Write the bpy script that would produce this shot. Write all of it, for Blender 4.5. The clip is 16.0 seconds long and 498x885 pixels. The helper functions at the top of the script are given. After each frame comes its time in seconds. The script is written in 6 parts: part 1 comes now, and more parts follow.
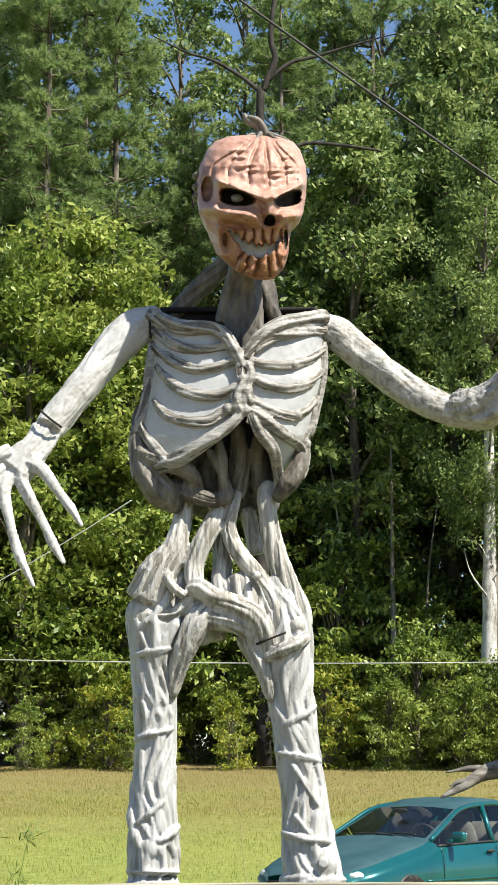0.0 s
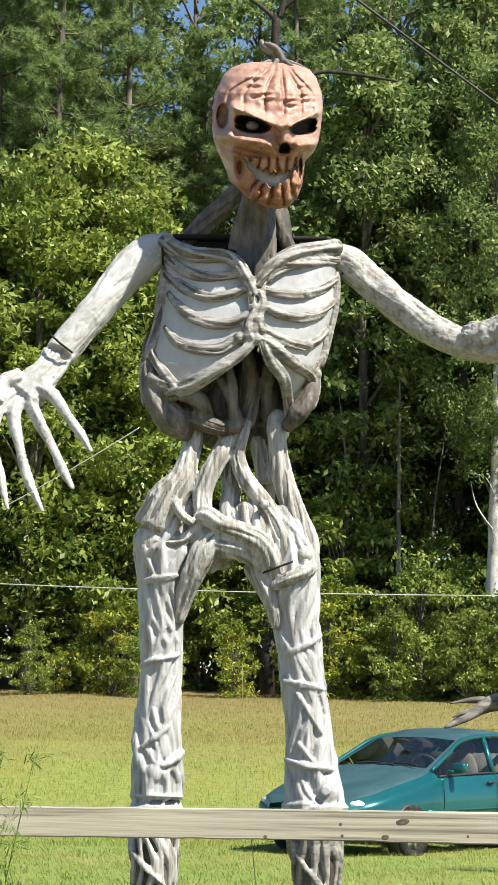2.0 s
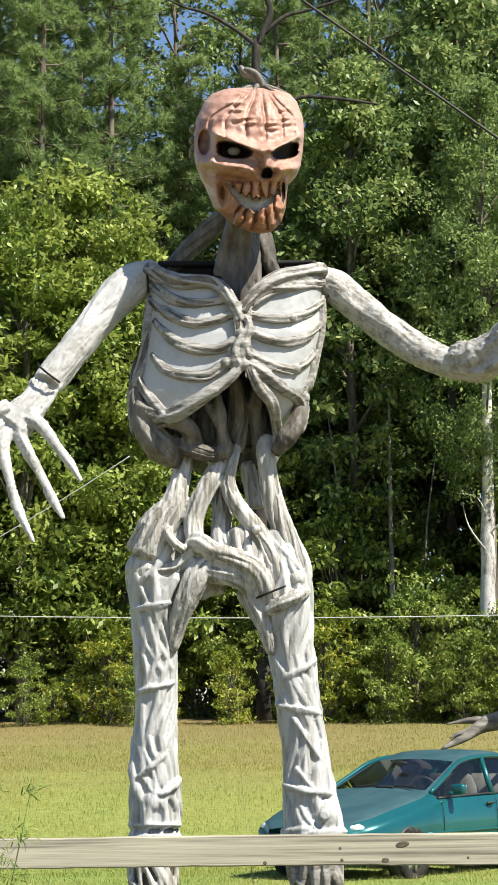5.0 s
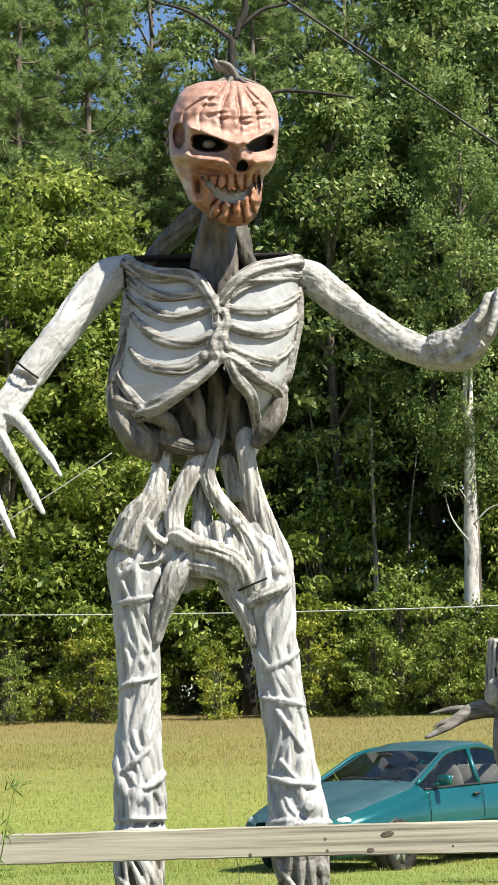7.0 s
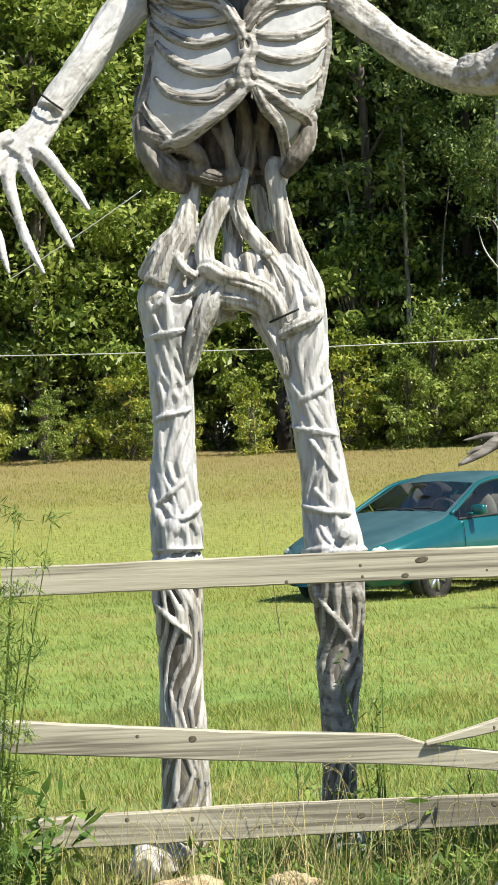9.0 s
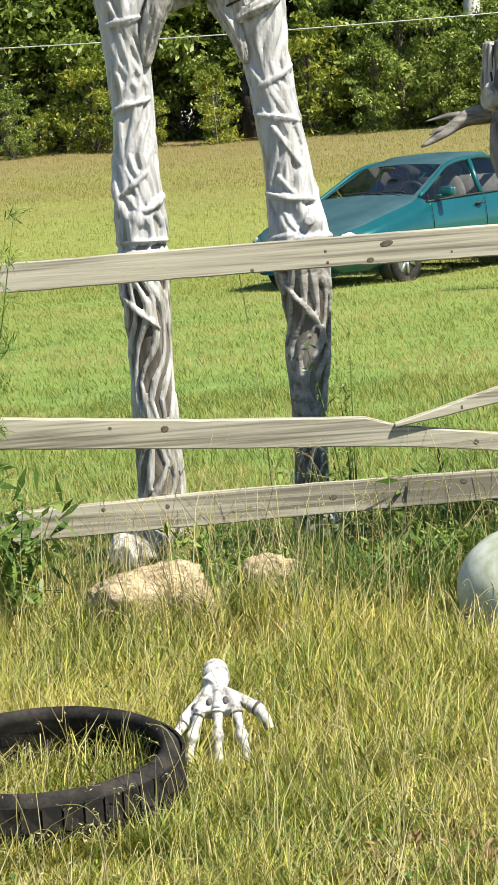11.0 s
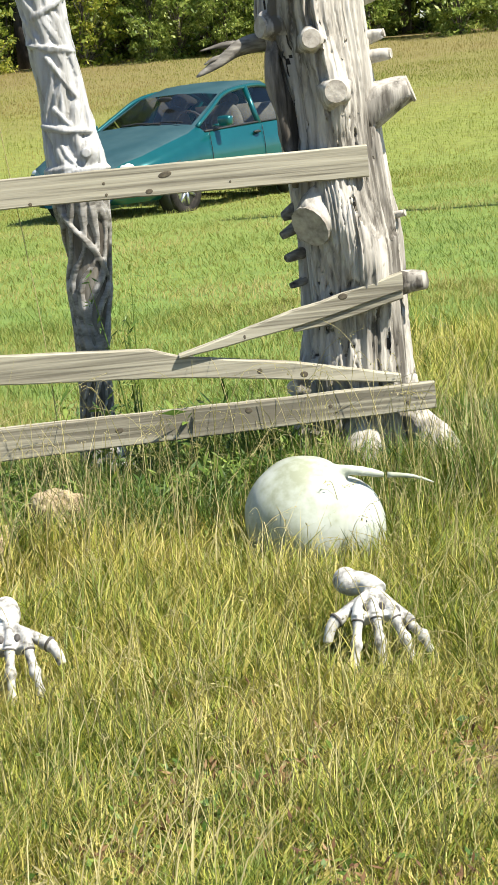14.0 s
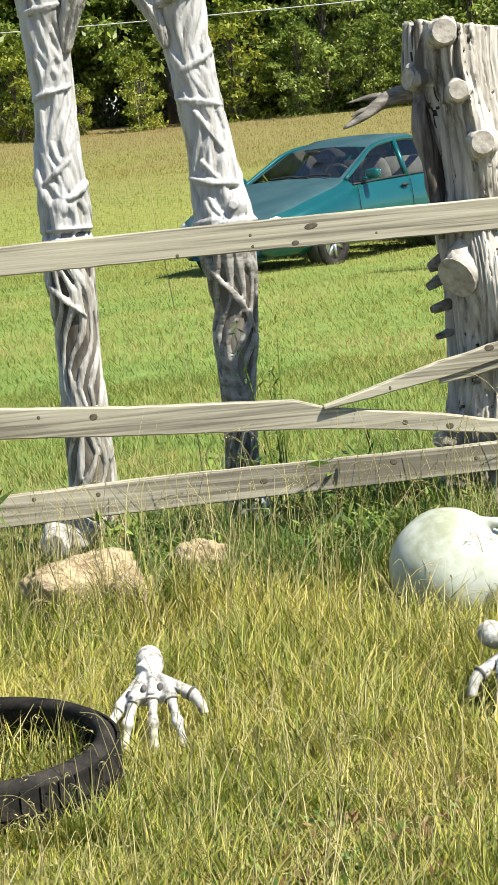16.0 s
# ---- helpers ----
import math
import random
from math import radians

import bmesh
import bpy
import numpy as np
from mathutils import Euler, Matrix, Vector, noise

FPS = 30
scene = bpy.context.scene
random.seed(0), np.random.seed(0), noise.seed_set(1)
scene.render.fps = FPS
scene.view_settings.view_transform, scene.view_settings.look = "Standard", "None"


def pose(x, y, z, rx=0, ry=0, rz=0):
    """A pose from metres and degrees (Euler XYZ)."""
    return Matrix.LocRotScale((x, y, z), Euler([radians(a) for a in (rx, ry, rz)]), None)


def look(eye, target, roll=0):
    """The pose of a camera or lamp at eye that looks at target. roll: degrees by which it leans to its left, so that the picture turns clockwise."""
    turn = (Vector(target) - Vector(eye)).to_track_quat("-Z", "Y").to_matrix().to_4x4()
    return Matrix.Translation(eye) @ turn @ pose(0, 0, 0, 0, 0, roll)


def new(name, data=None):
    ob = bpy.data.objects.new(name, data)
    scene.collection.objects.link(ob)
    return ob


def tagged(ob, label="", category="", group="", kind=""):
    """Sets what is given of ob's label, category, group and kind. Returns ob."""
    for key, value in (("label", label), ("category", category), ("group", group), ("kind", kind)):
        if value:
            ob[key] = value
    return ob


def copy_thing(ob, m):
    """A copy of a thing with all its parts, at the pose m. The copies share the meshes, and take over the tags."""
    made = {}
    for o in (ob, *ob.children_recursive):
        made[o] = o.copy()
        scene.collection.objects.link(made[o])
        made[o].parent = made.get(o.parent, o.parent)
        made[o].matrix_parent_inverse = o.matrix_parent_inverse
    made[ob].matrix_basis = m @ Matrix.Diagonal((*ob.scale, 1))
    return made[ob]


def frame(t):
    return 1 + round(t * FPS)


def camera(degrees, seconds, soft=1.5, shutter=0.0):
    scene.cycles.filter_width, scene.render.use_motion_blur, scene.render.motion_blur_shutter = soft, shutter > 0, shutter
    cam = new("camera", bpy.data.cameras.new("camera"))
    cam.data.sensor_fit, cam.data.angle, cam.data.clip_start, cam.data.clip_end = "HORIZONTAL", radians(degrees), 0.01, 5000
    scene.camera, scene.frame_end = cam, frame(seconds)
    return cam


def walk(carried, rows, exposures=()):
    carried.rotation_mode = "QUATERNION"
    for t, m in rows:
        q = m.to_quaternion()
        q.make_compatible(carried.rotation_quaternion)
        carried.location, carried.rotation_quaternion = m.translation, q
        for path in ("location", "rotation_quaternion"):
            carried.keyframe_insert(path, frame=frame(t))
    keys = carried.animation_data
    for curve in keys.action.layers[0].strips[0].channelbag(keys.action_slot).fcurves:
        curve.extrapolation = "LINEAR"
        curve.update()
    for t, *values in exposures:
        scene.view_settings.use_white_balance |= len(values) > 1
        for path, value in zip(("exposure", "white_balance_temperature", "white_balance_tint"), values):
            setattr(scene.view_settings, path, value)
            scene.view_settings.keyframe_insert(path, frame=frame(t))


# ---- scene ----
EXPO = 1.12
cam = camera(14.194, 16.0, soft=1.5)
# seconds, place of the eye, then degrees of yaw, pitch and roll
PATH = [
    (0.0, -0.015, -0.016, 1.424, -0.495, 9.593, -0.054),
    (0.5, -0.016, -0.015, 1.423, -0.754, 9.618, 0.232),
    (1.0, -0.012, -0.018, 1.420, -0.233, 9.076, 0.972),
    (1.5, -0.029, -0.013, 1.428, 0.176, 8.339, 1.260),
    (2.0, -0.022, -0.016, 1.421, -0.282, 7.575, 1.026),
    (2.5, -0.016, -0.014, 1.421, -1.299, 7.054, 0.635),
    (3.0, -0.013, -0.009, 1.420, -2.433, 6.971, 0.257),
    (3.5, -0.018, -0.017, 1.424, -2.939, 7.200, 0.000),
    (4.0, -0.014, -0.015, 1.418, -2.381, 7.747, -0.098),
    (4.5, -0.014, -0.017, 1.420, -1.128, 8.168, -0.192),
    (4.7, -0.016, -0.010, 1.420, -0.645, 8.316, -0.280),
    (6.8, -0.024, -0.006, 1.420, -1.047, 8.260, -1.359),
    (7.0, -0.009, -0.010, 1.411, -1.065, 8.171, -1.384),
    (7.5, -0.014, 0.002, 1.411, -1.160, 7.294, -1.420),
    (8.0, -0.013, 0.002, 1.412, -0.844, 5.638, -1.544),
    (8.5, -0.014, 0.024, 1.401, -0.378, 3.267, -1.901),
    (9.0, -0.005, 0.019, 1.395, 0.122, 0.680, -2.348),
    (9.2, -0.003, 0.022, 1.395, 0.319, -0.316, -2.615),
    (11.3, 0.013, 0.006, 1.392, -0.528, -9.483, -4.769),
    (11.5, -0.001, 0.015, 1.430, -1.211, -10.352, -4.695),
    (12.0, -0.002, 0.015, 1.417, -2.858, -12.052, -4.512),
    (12.5, 0.003, 0.009, 1.404, -4.269, -12.407, -4.397),
    (13.0, 0.014, 0.011, 1.398, -5.230, -12.082, -4.592),
    (13.5, 0.018, 0.008, 1.395, -5.936, -11.220, -4.941),
    (14.0, 0.017, 0.008, 1.394, -6.160, -10.660, -5.135),
    (14.5, 0.019, 0.003, 1.395, -5.703, -10.188, -5.423),
    (15.0, 0.014, 0.007, 1.393, -4.817, -9.927, -5.626),
    (15.5, 0.018, 0.016, 1.386, -3.589, -9.535, -5.734),
    (16.0, 0.024, 0.013, 1.387, -2.047, -8.771, -5.473),
]


def eye_pose(x, y, z, yaw, pitch, roll):
    return pose(x, y, z) @ pose(0, 0, 0, 0, 0, yaw) @ pose(0, 0, 0, 90 + pitch, 0, 0) @ pose(0, 0, 0, 0, 0, roll)


walk(cam, [(t, eye_pose(*r)) for t, *r in PATH], exposures=[(0, EXPO), (16, EXPO)])

# ---- sky and sun ----
SUN_TO = Vector((0.49, -0.37, 0.79)).normalized()
world = bpy.data.worlds.new("world")
scene.world = world
world.use_nodes = True
wn = world.node_tree.nodes
sky = wn.new("ShaderNodeTexSky")
sky.sky_type, sky.sun_disc = "NISHITA", False
sky.air_density, sky.dust_density, sky.ozone_density = 1.0, 0.2, 4.0
sky.sun_elevation = math.asin(SUN_TO.z)
sky.sun_rotation = math.atan2(SUN_TO.x, SUN_TO.y)
wn["Background"].inputs["Strength"].default_value = 0.072
world.node_tree.links.new(sky.outputs["Color"], wn["Background"].inputs["Color"])
sun = new("sun", bpy.data.lights.new("sun", "SUN"))
sun.data.energy, sun.data.angle, sun.data.color = 4.8, radians(0.53), (1.0, 0.94, 0.82)
sun.matrix_world = look((0, 0, 30), Vector((0, 0, 30)) - SUN_TO)


# ---- materials ----
def rgb(c):
    return (*c, 1.0)


def material(name, colours, scale=8.0, stretch=(1, 1, 1), fine=60.0, rough=0.7, bump=0.3, bump_size=0.01, metal=0.0, grain=0.35,
             island=0.0, objects=0.0, coat=0.0, specular=0.4, translucent=0.0, waves=0.0):
    """A procedural surface: a large and a fine noise mix the colours and raise the relief."""
    m = bpy.data.materials.new(name)
    m.use_nodes = True
    nt = m.node_tree
    n, link = nt.nodes, nt.links.new
    b = n["Principled BSDF"]
    co = n.new("ShaderNodeTexCoord")
    mp = n.new("ShaderNodeMapping")
    mp.inputs["Scale"].default_value = stretch
    link(co.outputs["Object"], mp.inputs["Vector"])
    large, small = n.new("ShaderNodeTexNoise"), n.new("ShaderNodeTexNoise")
    for node, s, d in ((large, scale, 5), (small, fine, 4)):
        node.inputs["Scale"].default_value, node.inputs["Detail"].default_value = s, d
        link(mp.outputs["Vector"], node.inputs["Vector"])
    mix = n.new("ShaderNodeMath")
    mix.operation = "MULTIPLY_ADD"
    link(small.outputs["Fac"], mix.inputs[0])
    mix.inputs[1].default_value = grain
    link(large.outputs["Fac"], mix.inputs[2])
    shift = n.new("ShaderNodeMath")
    shift.operation = "ADD"
    link(mix.outputs[0], shift.inputs[0])
    shift.inputs[1].default_value = -grain / 2
    last = shift
    if island or objects:
        info = n.new("ShaderNodeNewGeometry" if island else "ShaderNodeObjectInfo")
        add = n.new("ShaderNodeMath")
        add.operation = "MULTIPLY_ADD"
        link(info.outputs["Random Per Island" if island else "Random"], add.inputs[0])
        add.inputs[1].default_value = island or objects
        link(shift.outputs[0], add.inputs[2])
        less = n.new("ShaderNodeMath")
        less.operation = "ADD"
        link(add.outputs[0], less.inputs[0])
        less.inputs[1].default_value = -(island or objects) / 2
        last = less
    ramp = n.new("ShaderNodeValToRGB")
    el = ramp.color_ramp.elements
    while len(el) < len(colours):
        el.new(0.5)
    for i, c in enumerate(colours):
        el[i].position = 0.3 + 0.4 * i / max(1, len(colours) - 1)
        el[i].color = rgb(c)
    link(last.outputs[0], ramp.inputs["Fac"])
    link(ramp.outputs["Color"], b.inputs["Base Color"])
    height = last
    if waves:
        wv = n.new("ShaderNodeTexWave")
        wv.wave_type, wv.bands_direction = "BANDS", "Z"
        wv.inputs["Scale"].default_value, wv.inputs["Distortion"].default_value, wv.inputs["Detail"].default_value = waves, 6.0, 3.0
        wv.inputs["Detail Scale"].default_value = 1.5
        link(mp.outputs["Vector"], wv.inputs["Vector"])
        height = n.new("ShaderNodeMath")
        height.operation = "ADD"
        link(wv.outputs["Fac"], height.inputs[0])
        link(shift.outputs[0], height.inputs[1])
        dark = n.new("ShaderNodeMix")
        dark.data_type, dark.blend_type = "RGBA", "MULTIPLY"
        dark.inputs["Factor"].default_value = 0.45
        link(ramp.outputs["Color"], dark.inputs["A"])
        link(wv.outputs["Color"], dark.inputs["B"])
        link(dark.outputs["Result"], b.inputs["Base Color"])
    if bump:
        bp = n.new("ShaderNodeBump")
        bp.inputs["Strength"].default_value, bp.inputs["Distance"].default_value = bump, bump_size
        link(height.outputs[0], bp.inputs["Height"])
        link(bp.outputs["Normal"], b.inputs["Normal"])
    b.inputs["Roughness"].default_value, b.inputs["Metallic"].default_value = rough, metal
    b.inputs["Specular IOR Level"].default_value, b.inputs["Coat Weight"].default_value = specular, coat
    b.inputs["Coat Roughness"].default_value = 0.06
    if translucent:
        tr, ms = n.new("ShaderNodeBsdfTranslucent"), n.new("ShaderNodeMixShader")
        link(ramp.outputs["Color"], tr.inputs["Color"])
        ms.inputs["Fac"].default_value = translucent
        link(b.outputs["BSDF"], ms.inputs[1])
        link(tr.outputs["BSDF"], ms.inputs[2])
        link(ms.outputs["Shader"], n["Material Output"].inputs["Surface"])
    return m


def glass(name, tint, rough=0.02):
    m = bpy.data.materials.new(name)
    m.use_nodes = True
    n, link = m.node_tree.nodes, m.node_tree.links.new
    tr, gl, ms, fr = (n.new("ShaderNodeBsdf" + k) if k != "F" else n.new("ShaderNodeFresnel") for k in ("Transparent", "Glossy", "Transparent", "F"))
    mix = n.new("ShaderNodeMixShader")
    tr.inputs["Color"].default_value = rgb(tint)
    gl.inputs["Roughness"].default_value = rough
    fr.inputs["IOR"].default_value = 1.5
    link(fr.outputs["Fac"], mix.inputs["Fac"])
    link(tr.outputs["BSDF"], mix.inputs[1])
    link(gl.outputs["BSDF"], mix.inputs[2])
    link(mix.outputs["Shader"], n["Material Output"].inputs["Surface"])
    n.remove(ms)
    return m


def ground_material():
    m = material("soil", [(0.09, 0.065, 0.035), (0.15, 0.125, 0.05), (0.23, 0.19, 0.085), (0.33, 0.265, 0.16)], 0.9, fine=16, rough=0.95, bump=0.6, bump_size=0.03)
    n, link = m.node_tree.nodes, m.node_tree.links.new
    b = n["Principled BSDF"]
    near = b.inputs["Base Color"].links[0].from_socket
    co, sep, ns = n.new("ShaderNodeTexCoord"), n.new("ShaderNodeSeparateXYZ"), n.new("ShaderNodeTexNoise")
    link(co.outputs["Object"], sep.inputs[0])
    link(co.outputs["Object"], ns.inputs["Vector"])
    ns.inputs["Scale"].default_value, ns.inputs["Detail"].default_value = 0.35, 8
    add = n.new("ShaderNodeMath")
    add.operation = "MULTIPLY_ADD"
    link(ns.outputs["Fac"], add.inputs[0])
    add.inputs[1].default_value = 14
    link(sep.outputs["Y"], add.inputs[2])
    span = n.new("ShaderNodeMapRange")
    span.inputs["From Min"].default_value, span.inputs["From Max"].default_value = 10, 60
    link(add.outputs[0], span.inputs["Value"])
    ramp = n.new("ShaderNodeValToRGB")
    el = ramp.color_ramp.elements
    for k, (pos, c) in enumerate(((0.0, (0.12, 0.15, 0.035)), (0.10, (0.125, 0.20, 0.040)), (0.28, (0.15, 0.21, 0.040)), (0.5, (0.175, 0.195, 0.040)), (0.72, (0.17, 0.145, 0.048)), (1.0, (0.155, 0.115, 0.044)))):
        if k > 1:
            el.new(pos)
    for e, (pos, c) in zip(sorted(el, key=lambda q: q.position), ((0.0, (0.12, 0.15, 0.035)), (0.10, (0.125, 0.20, 0.040)), (0.28, (0.15, 0.21, 0.040)), (0.5, (0.175, 0.195, 0.040)), (0.72, (0.17, 0.145, 0.048)), (1.0, (0.155, 0.115, 0.044)))):
        e.color = rgb(c)
    for e, pos in zip(list(el), (0.0, 0.10, 0.28, 0.58, 0.80, 1.0)):
        e.position = pos
    link(span.outputs["Result"], ramp.inputs["Fac"])
    far = n.new("ShaderNodeMapRange")
    far.inputs["From Min"].default_value, far.inputs["From Max"].default_value = 6.0, 8.5
    link(sep.outputs["Y"], far.inputs["Value"])
    mix = n.new("ShaderNodeMix")
    mix.data_type = "RGBA"
    link(far.outputs["Result"], mix.inputs["Factor"])
    link(near, mix.inputs["A"])
    link(ramp.outputs["Color"], mix.inputs["B"])
    fine = n.new("ShaderNodeTexNoise")
    fine.inputs["Scale"].default_value, fine.inputs["Detail"].default_value = 9, 8
    link(co.outputs["Object"], fine.inputs["Vector"])
    mul = n.new("ShaderNodeMix")
    mul.data_type, mul.blend_type = "RGBA", "OVERLAY"
    mul.inputs["Factor"].default_value = 0.6
    link(mix.outputs["Result"], mul.inputs["A"])
    link(fine.outputs["Fac"], mul.inputs["B"])
    link(mul.outputs["Result"], b.inputs["Base Color"])
    return m


M = {
    "soil": ground_material(),
    "grass": material("grass", [(0.13, 0.175, 0.022), (0.25, 0.285, 0.036), (0.37, 0.365, 0.055), (0.48, 0.41, 0.12)], 1.4, fine=7, rough=0.55, bump=0, island=0.6, translucent=0.3),
    "straw": material("straw", [(0.27, 0.25, 0.08), (0.38, 0.34, 0.14), (0.46, 0.40, 0.2)], 2, rough=0.6, bump=0, island=0.5, translucent=0.3),
    "field_grass": material("field_grass", [(0.15, 0.225, 0.05), (0.22, 0.27, 0.055), (0.29, 0.29, 0.07), (0.37, 0.31, 0.12)], 0.45, fine=3, rough=0.6, bump=0, island=0.25, translucent=0.4),
    "dry_field": material("dry_field", [(0.20, 0.225, 0.045), (0.27, 0.26, 0.065), (0.30, 0.25, 0.085), (0.31, 0.23, 0.09)], 0.2, fine=1.2, rough=0.6, bump=0, island=0.12, translucent=0.4),
    "pale_field": material("pale_field", [(0.20, 0.25, 0.045), (0.27, 0.29, 0.055), (0.33, 0.31, 0.07), (0.34, 0.27, 0.09)], 0.25, fine=2.0, rough=0.6, bump=0, island=0.25, translucent=0.4),
    "russet": material("russet", [(0.12, 0.06, 0.03), (0.24, 0.13, 0.06), (0.34, 0.22, 0.11)], 3, rough=0.7, bump=0, island=0.5, translucent=0.25),
    "weed": material("weed", [(0.06, 0.12, 0.02), (0.13, 0.21, 0.035), (0.24, 0.31, 0.06)], 5, rough=0.5, bump=0, island=0.5, translucent=0.3),
    "plank": material("plank", [(0.15, 0.135, 0.10), (0.34, 0.315, 0.24), (0.43, 0.40, 0.31)], 2.2, (0.25, 10, 10), fine=9, rough=0.85, bump=0.6, bump_size=0.003, grain=0.9, objects=0.12),
    "stump": material("stump", [(0.10, 0.09, 0.075), (0.30, 0.28, 0.245), (0.44, 0.415, 0.37), (0.52, 0.495, 0.45)], 9, (1, 1, 0.09), fine=42, rough=0.85, bump=0.7, bump_size=0.010, grain=0.8),
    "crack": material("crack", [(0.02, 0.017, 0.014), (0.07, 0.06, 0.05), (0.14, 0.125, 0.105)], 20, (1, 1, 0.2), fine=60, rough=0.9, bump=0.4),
    "cut_wood": material("cut_wood", [(0.24, 0.215, 0.18), (0.36, 0.33, 0.285), (0.46, 0.43, 0.37)], 20, rough=0.85, bump=0.4, grain=0.6),
    "bone_paint": material("bone_paint", [(0.255, 0.25, 0.23), (0.35, 0.346, 0.335), (0.405, 0.404, 0.40), (0.44, 0.441, 0.44)], 30, (1, 1, 0.10), fine=90, rough=0.55, bump=0.55, bump_size=0.006, grain=0.5),
    "bone_arm": material("bone_arm", [(0.26, 0.255, 0.235), (0.36, 0.355, 0.34), (0.415, 0.413, 0.40), (0.445, 0.445, 0.44)], 10, fine=70, rough=0.55, bump=0.35, bump_size=0.005, grain=0.5),
    "bone_worn": material("bone_worn", [(0.20, 0.188, 0.16), (0.30, 0.288, 0.262), (0.365, 0.355, 0.333), (0.40, 0.395, 0.38)], 30, fine=70, rough=0.6, bump=0.5, bump_size=0.006, grain=0.7),
    "panel_white": material("panel_white", [(0.30, 0.305, 0.305), (0.385, 0.393, 0.397), (0.435, 0.443, 0.447)], 5, fine=40, rough=0.5, bump=0.15, grain=0.5),
    "pumpkin": material("pumpkin", [(0.20, 0.095, 0.062), (0.335, 0.185, 0.135), (0.40, 0.245, 0.19), (0.425, 0.285, 0.235)], 7, (1, 1, 0.8), fine=45, rough=0.5, bump=0.4, bump_size=0.006, grain=0.6),
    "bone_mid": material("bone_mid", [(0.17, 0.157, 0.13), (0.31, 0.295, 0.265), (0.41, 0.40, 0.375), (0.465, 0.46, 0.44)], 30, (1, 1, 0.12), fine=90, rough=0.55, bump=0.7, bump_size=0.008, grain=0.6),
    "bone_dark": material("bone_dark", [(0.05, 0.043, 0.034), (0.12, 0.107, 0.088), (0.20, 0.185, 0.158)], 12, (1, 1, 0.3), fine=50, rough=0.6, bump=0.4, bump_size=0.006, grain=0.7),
    "pumpkin_dark": material("pumpkin_dark", [(0.07, 0.028, 0.014), (0.15, 0.065, 0.032), (0.22, 0.10, 0.055)], 20, fine=70, rough=0.6, bump=0.3, bump_size=0.004, grain=0.5),
    "pumpkin_orange": material("pumpkin_orange", [(0.20, 0.085, 0.045), (0.33, 0.16, 0.09), (0.39, 0.23, 0.15)], 16, (1, 1, 0.6), fine=60, rough=0.5, bump=0.3, bump_size=0.005, grain=0.5),
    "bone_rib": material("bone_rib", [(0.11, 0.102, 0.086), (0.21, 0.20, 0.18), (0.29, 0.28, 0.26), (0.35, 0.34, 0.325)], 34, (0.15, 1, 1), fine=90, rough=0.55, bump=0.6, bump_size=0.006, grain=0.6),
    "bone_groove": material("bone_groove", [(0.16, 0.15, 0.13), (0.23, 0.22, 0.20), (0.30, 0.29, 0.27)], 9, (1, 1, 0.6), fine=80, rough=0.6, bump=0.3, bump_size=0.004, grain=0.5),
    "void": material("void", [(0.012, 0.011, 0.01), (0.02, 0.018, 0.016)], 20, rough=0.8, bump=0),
    "lens": material("lens", [(0.16, 0.15, 0.14), (0.26, 0.25, 0.24)], 20, rough=0.3, bump=0),
    "skull_white": material("skull_white", [(0.28, 0.30, 0.21), (0.42, 0.45, 0.38), (0.49, 0.515, 0.48)], 5, fine=40, rough=0.45, bump=0.12, grain=0.3),
    "bone_white": material("bone_white", [(0.13, 0.12, 0.10), (0.44, 0.43, 0.40), (0.56, 0.56, 0.53)], 30, fine=120, rough=0.5, bump=0.25, bump_size=0.004),
    "joint": material("joint", [(0.05, 0.045, 0.04), (0.13, 0.12, 0.11)], 30, rough=0.7, bump=0.2),
    "knot_wood": material("knot_wood", [(0.05, 0.04, 0.028), (0.13, 0.11, 0.075)], 60, rough=0.85, bump=0.2),
    "dead_wood": material("dead_wood", [(0.045, 0.04, 0.034), (0.13, 0.12, 0.105), (0.27, 0.255, 0.225)], 14, (0.3, 1, 1), fine=60, rough=0.85, bump=0.6, bump_size=0.006, grain=0.8),
    "rock": material("rock", [(0.20, 0.145, 0.08), (0.38, 0.30, 0.185), (0.50, 0.42, 0.29)], 9, fine=70, rough=0.9, bump=0.9, bump_size=0.02, grain=0.6),
    "rubber": material("rubber", [(0.008, 0.008, 0.007), (0.02, 0.018, 0.016), (0.045, 0.04, 0.033)], 12, fine=90, rough=0.85, bump=0.3, bump_size=0.003, specular=0.15),
    "teal": material("teal", [(0.0, 0.072, 0.082), (0.003, 0.098, 0.108)], 1.5, fine=8, rough=0.32, bump=0.0, metal=0.35, coat=0.6),
    "faded_teal": material("faded_teal", [(0.018, 0.055, 0.068), (0.032, 0.075, 0.088)], 3, fine=14, rough=0.6, bump=0.0, metal=0.0, specular=0.25),
    "trim": material("trim", [(0.012, 0.012, 0.013), (0.03, 0.03, 0.03)], 10, rough=0.6, bump=0),
    "chrome": material("chrome", [(0.45, 0.46, 0.47), (0.6, 0.6, 0.6)], 10, rough=0.3, bump=0, metal=0.9),
    "lamp": material("lamp", [(0.5, 0.52, 0.54), (0.7, 0.72, 0.74)], 10, rough=0.15, bump=0, coat=0.5),
    "interior": material("interior", [(0.40, 0.38, 0.33), (0.50, 0.48, 0.42)], 10, rough=0.8, bump=0),
    "seat_cloth": material("seat_cloth", [(0.10, 0.096, 0.085), (0.15, 0.143, 0.125)], 20, rough=0.9, bump=0),
    "glass": glass("glass", (0.95, 0.97, 0.92)),
    "tinted": glass("tinted", (0.80, 0.84, 0.82)),
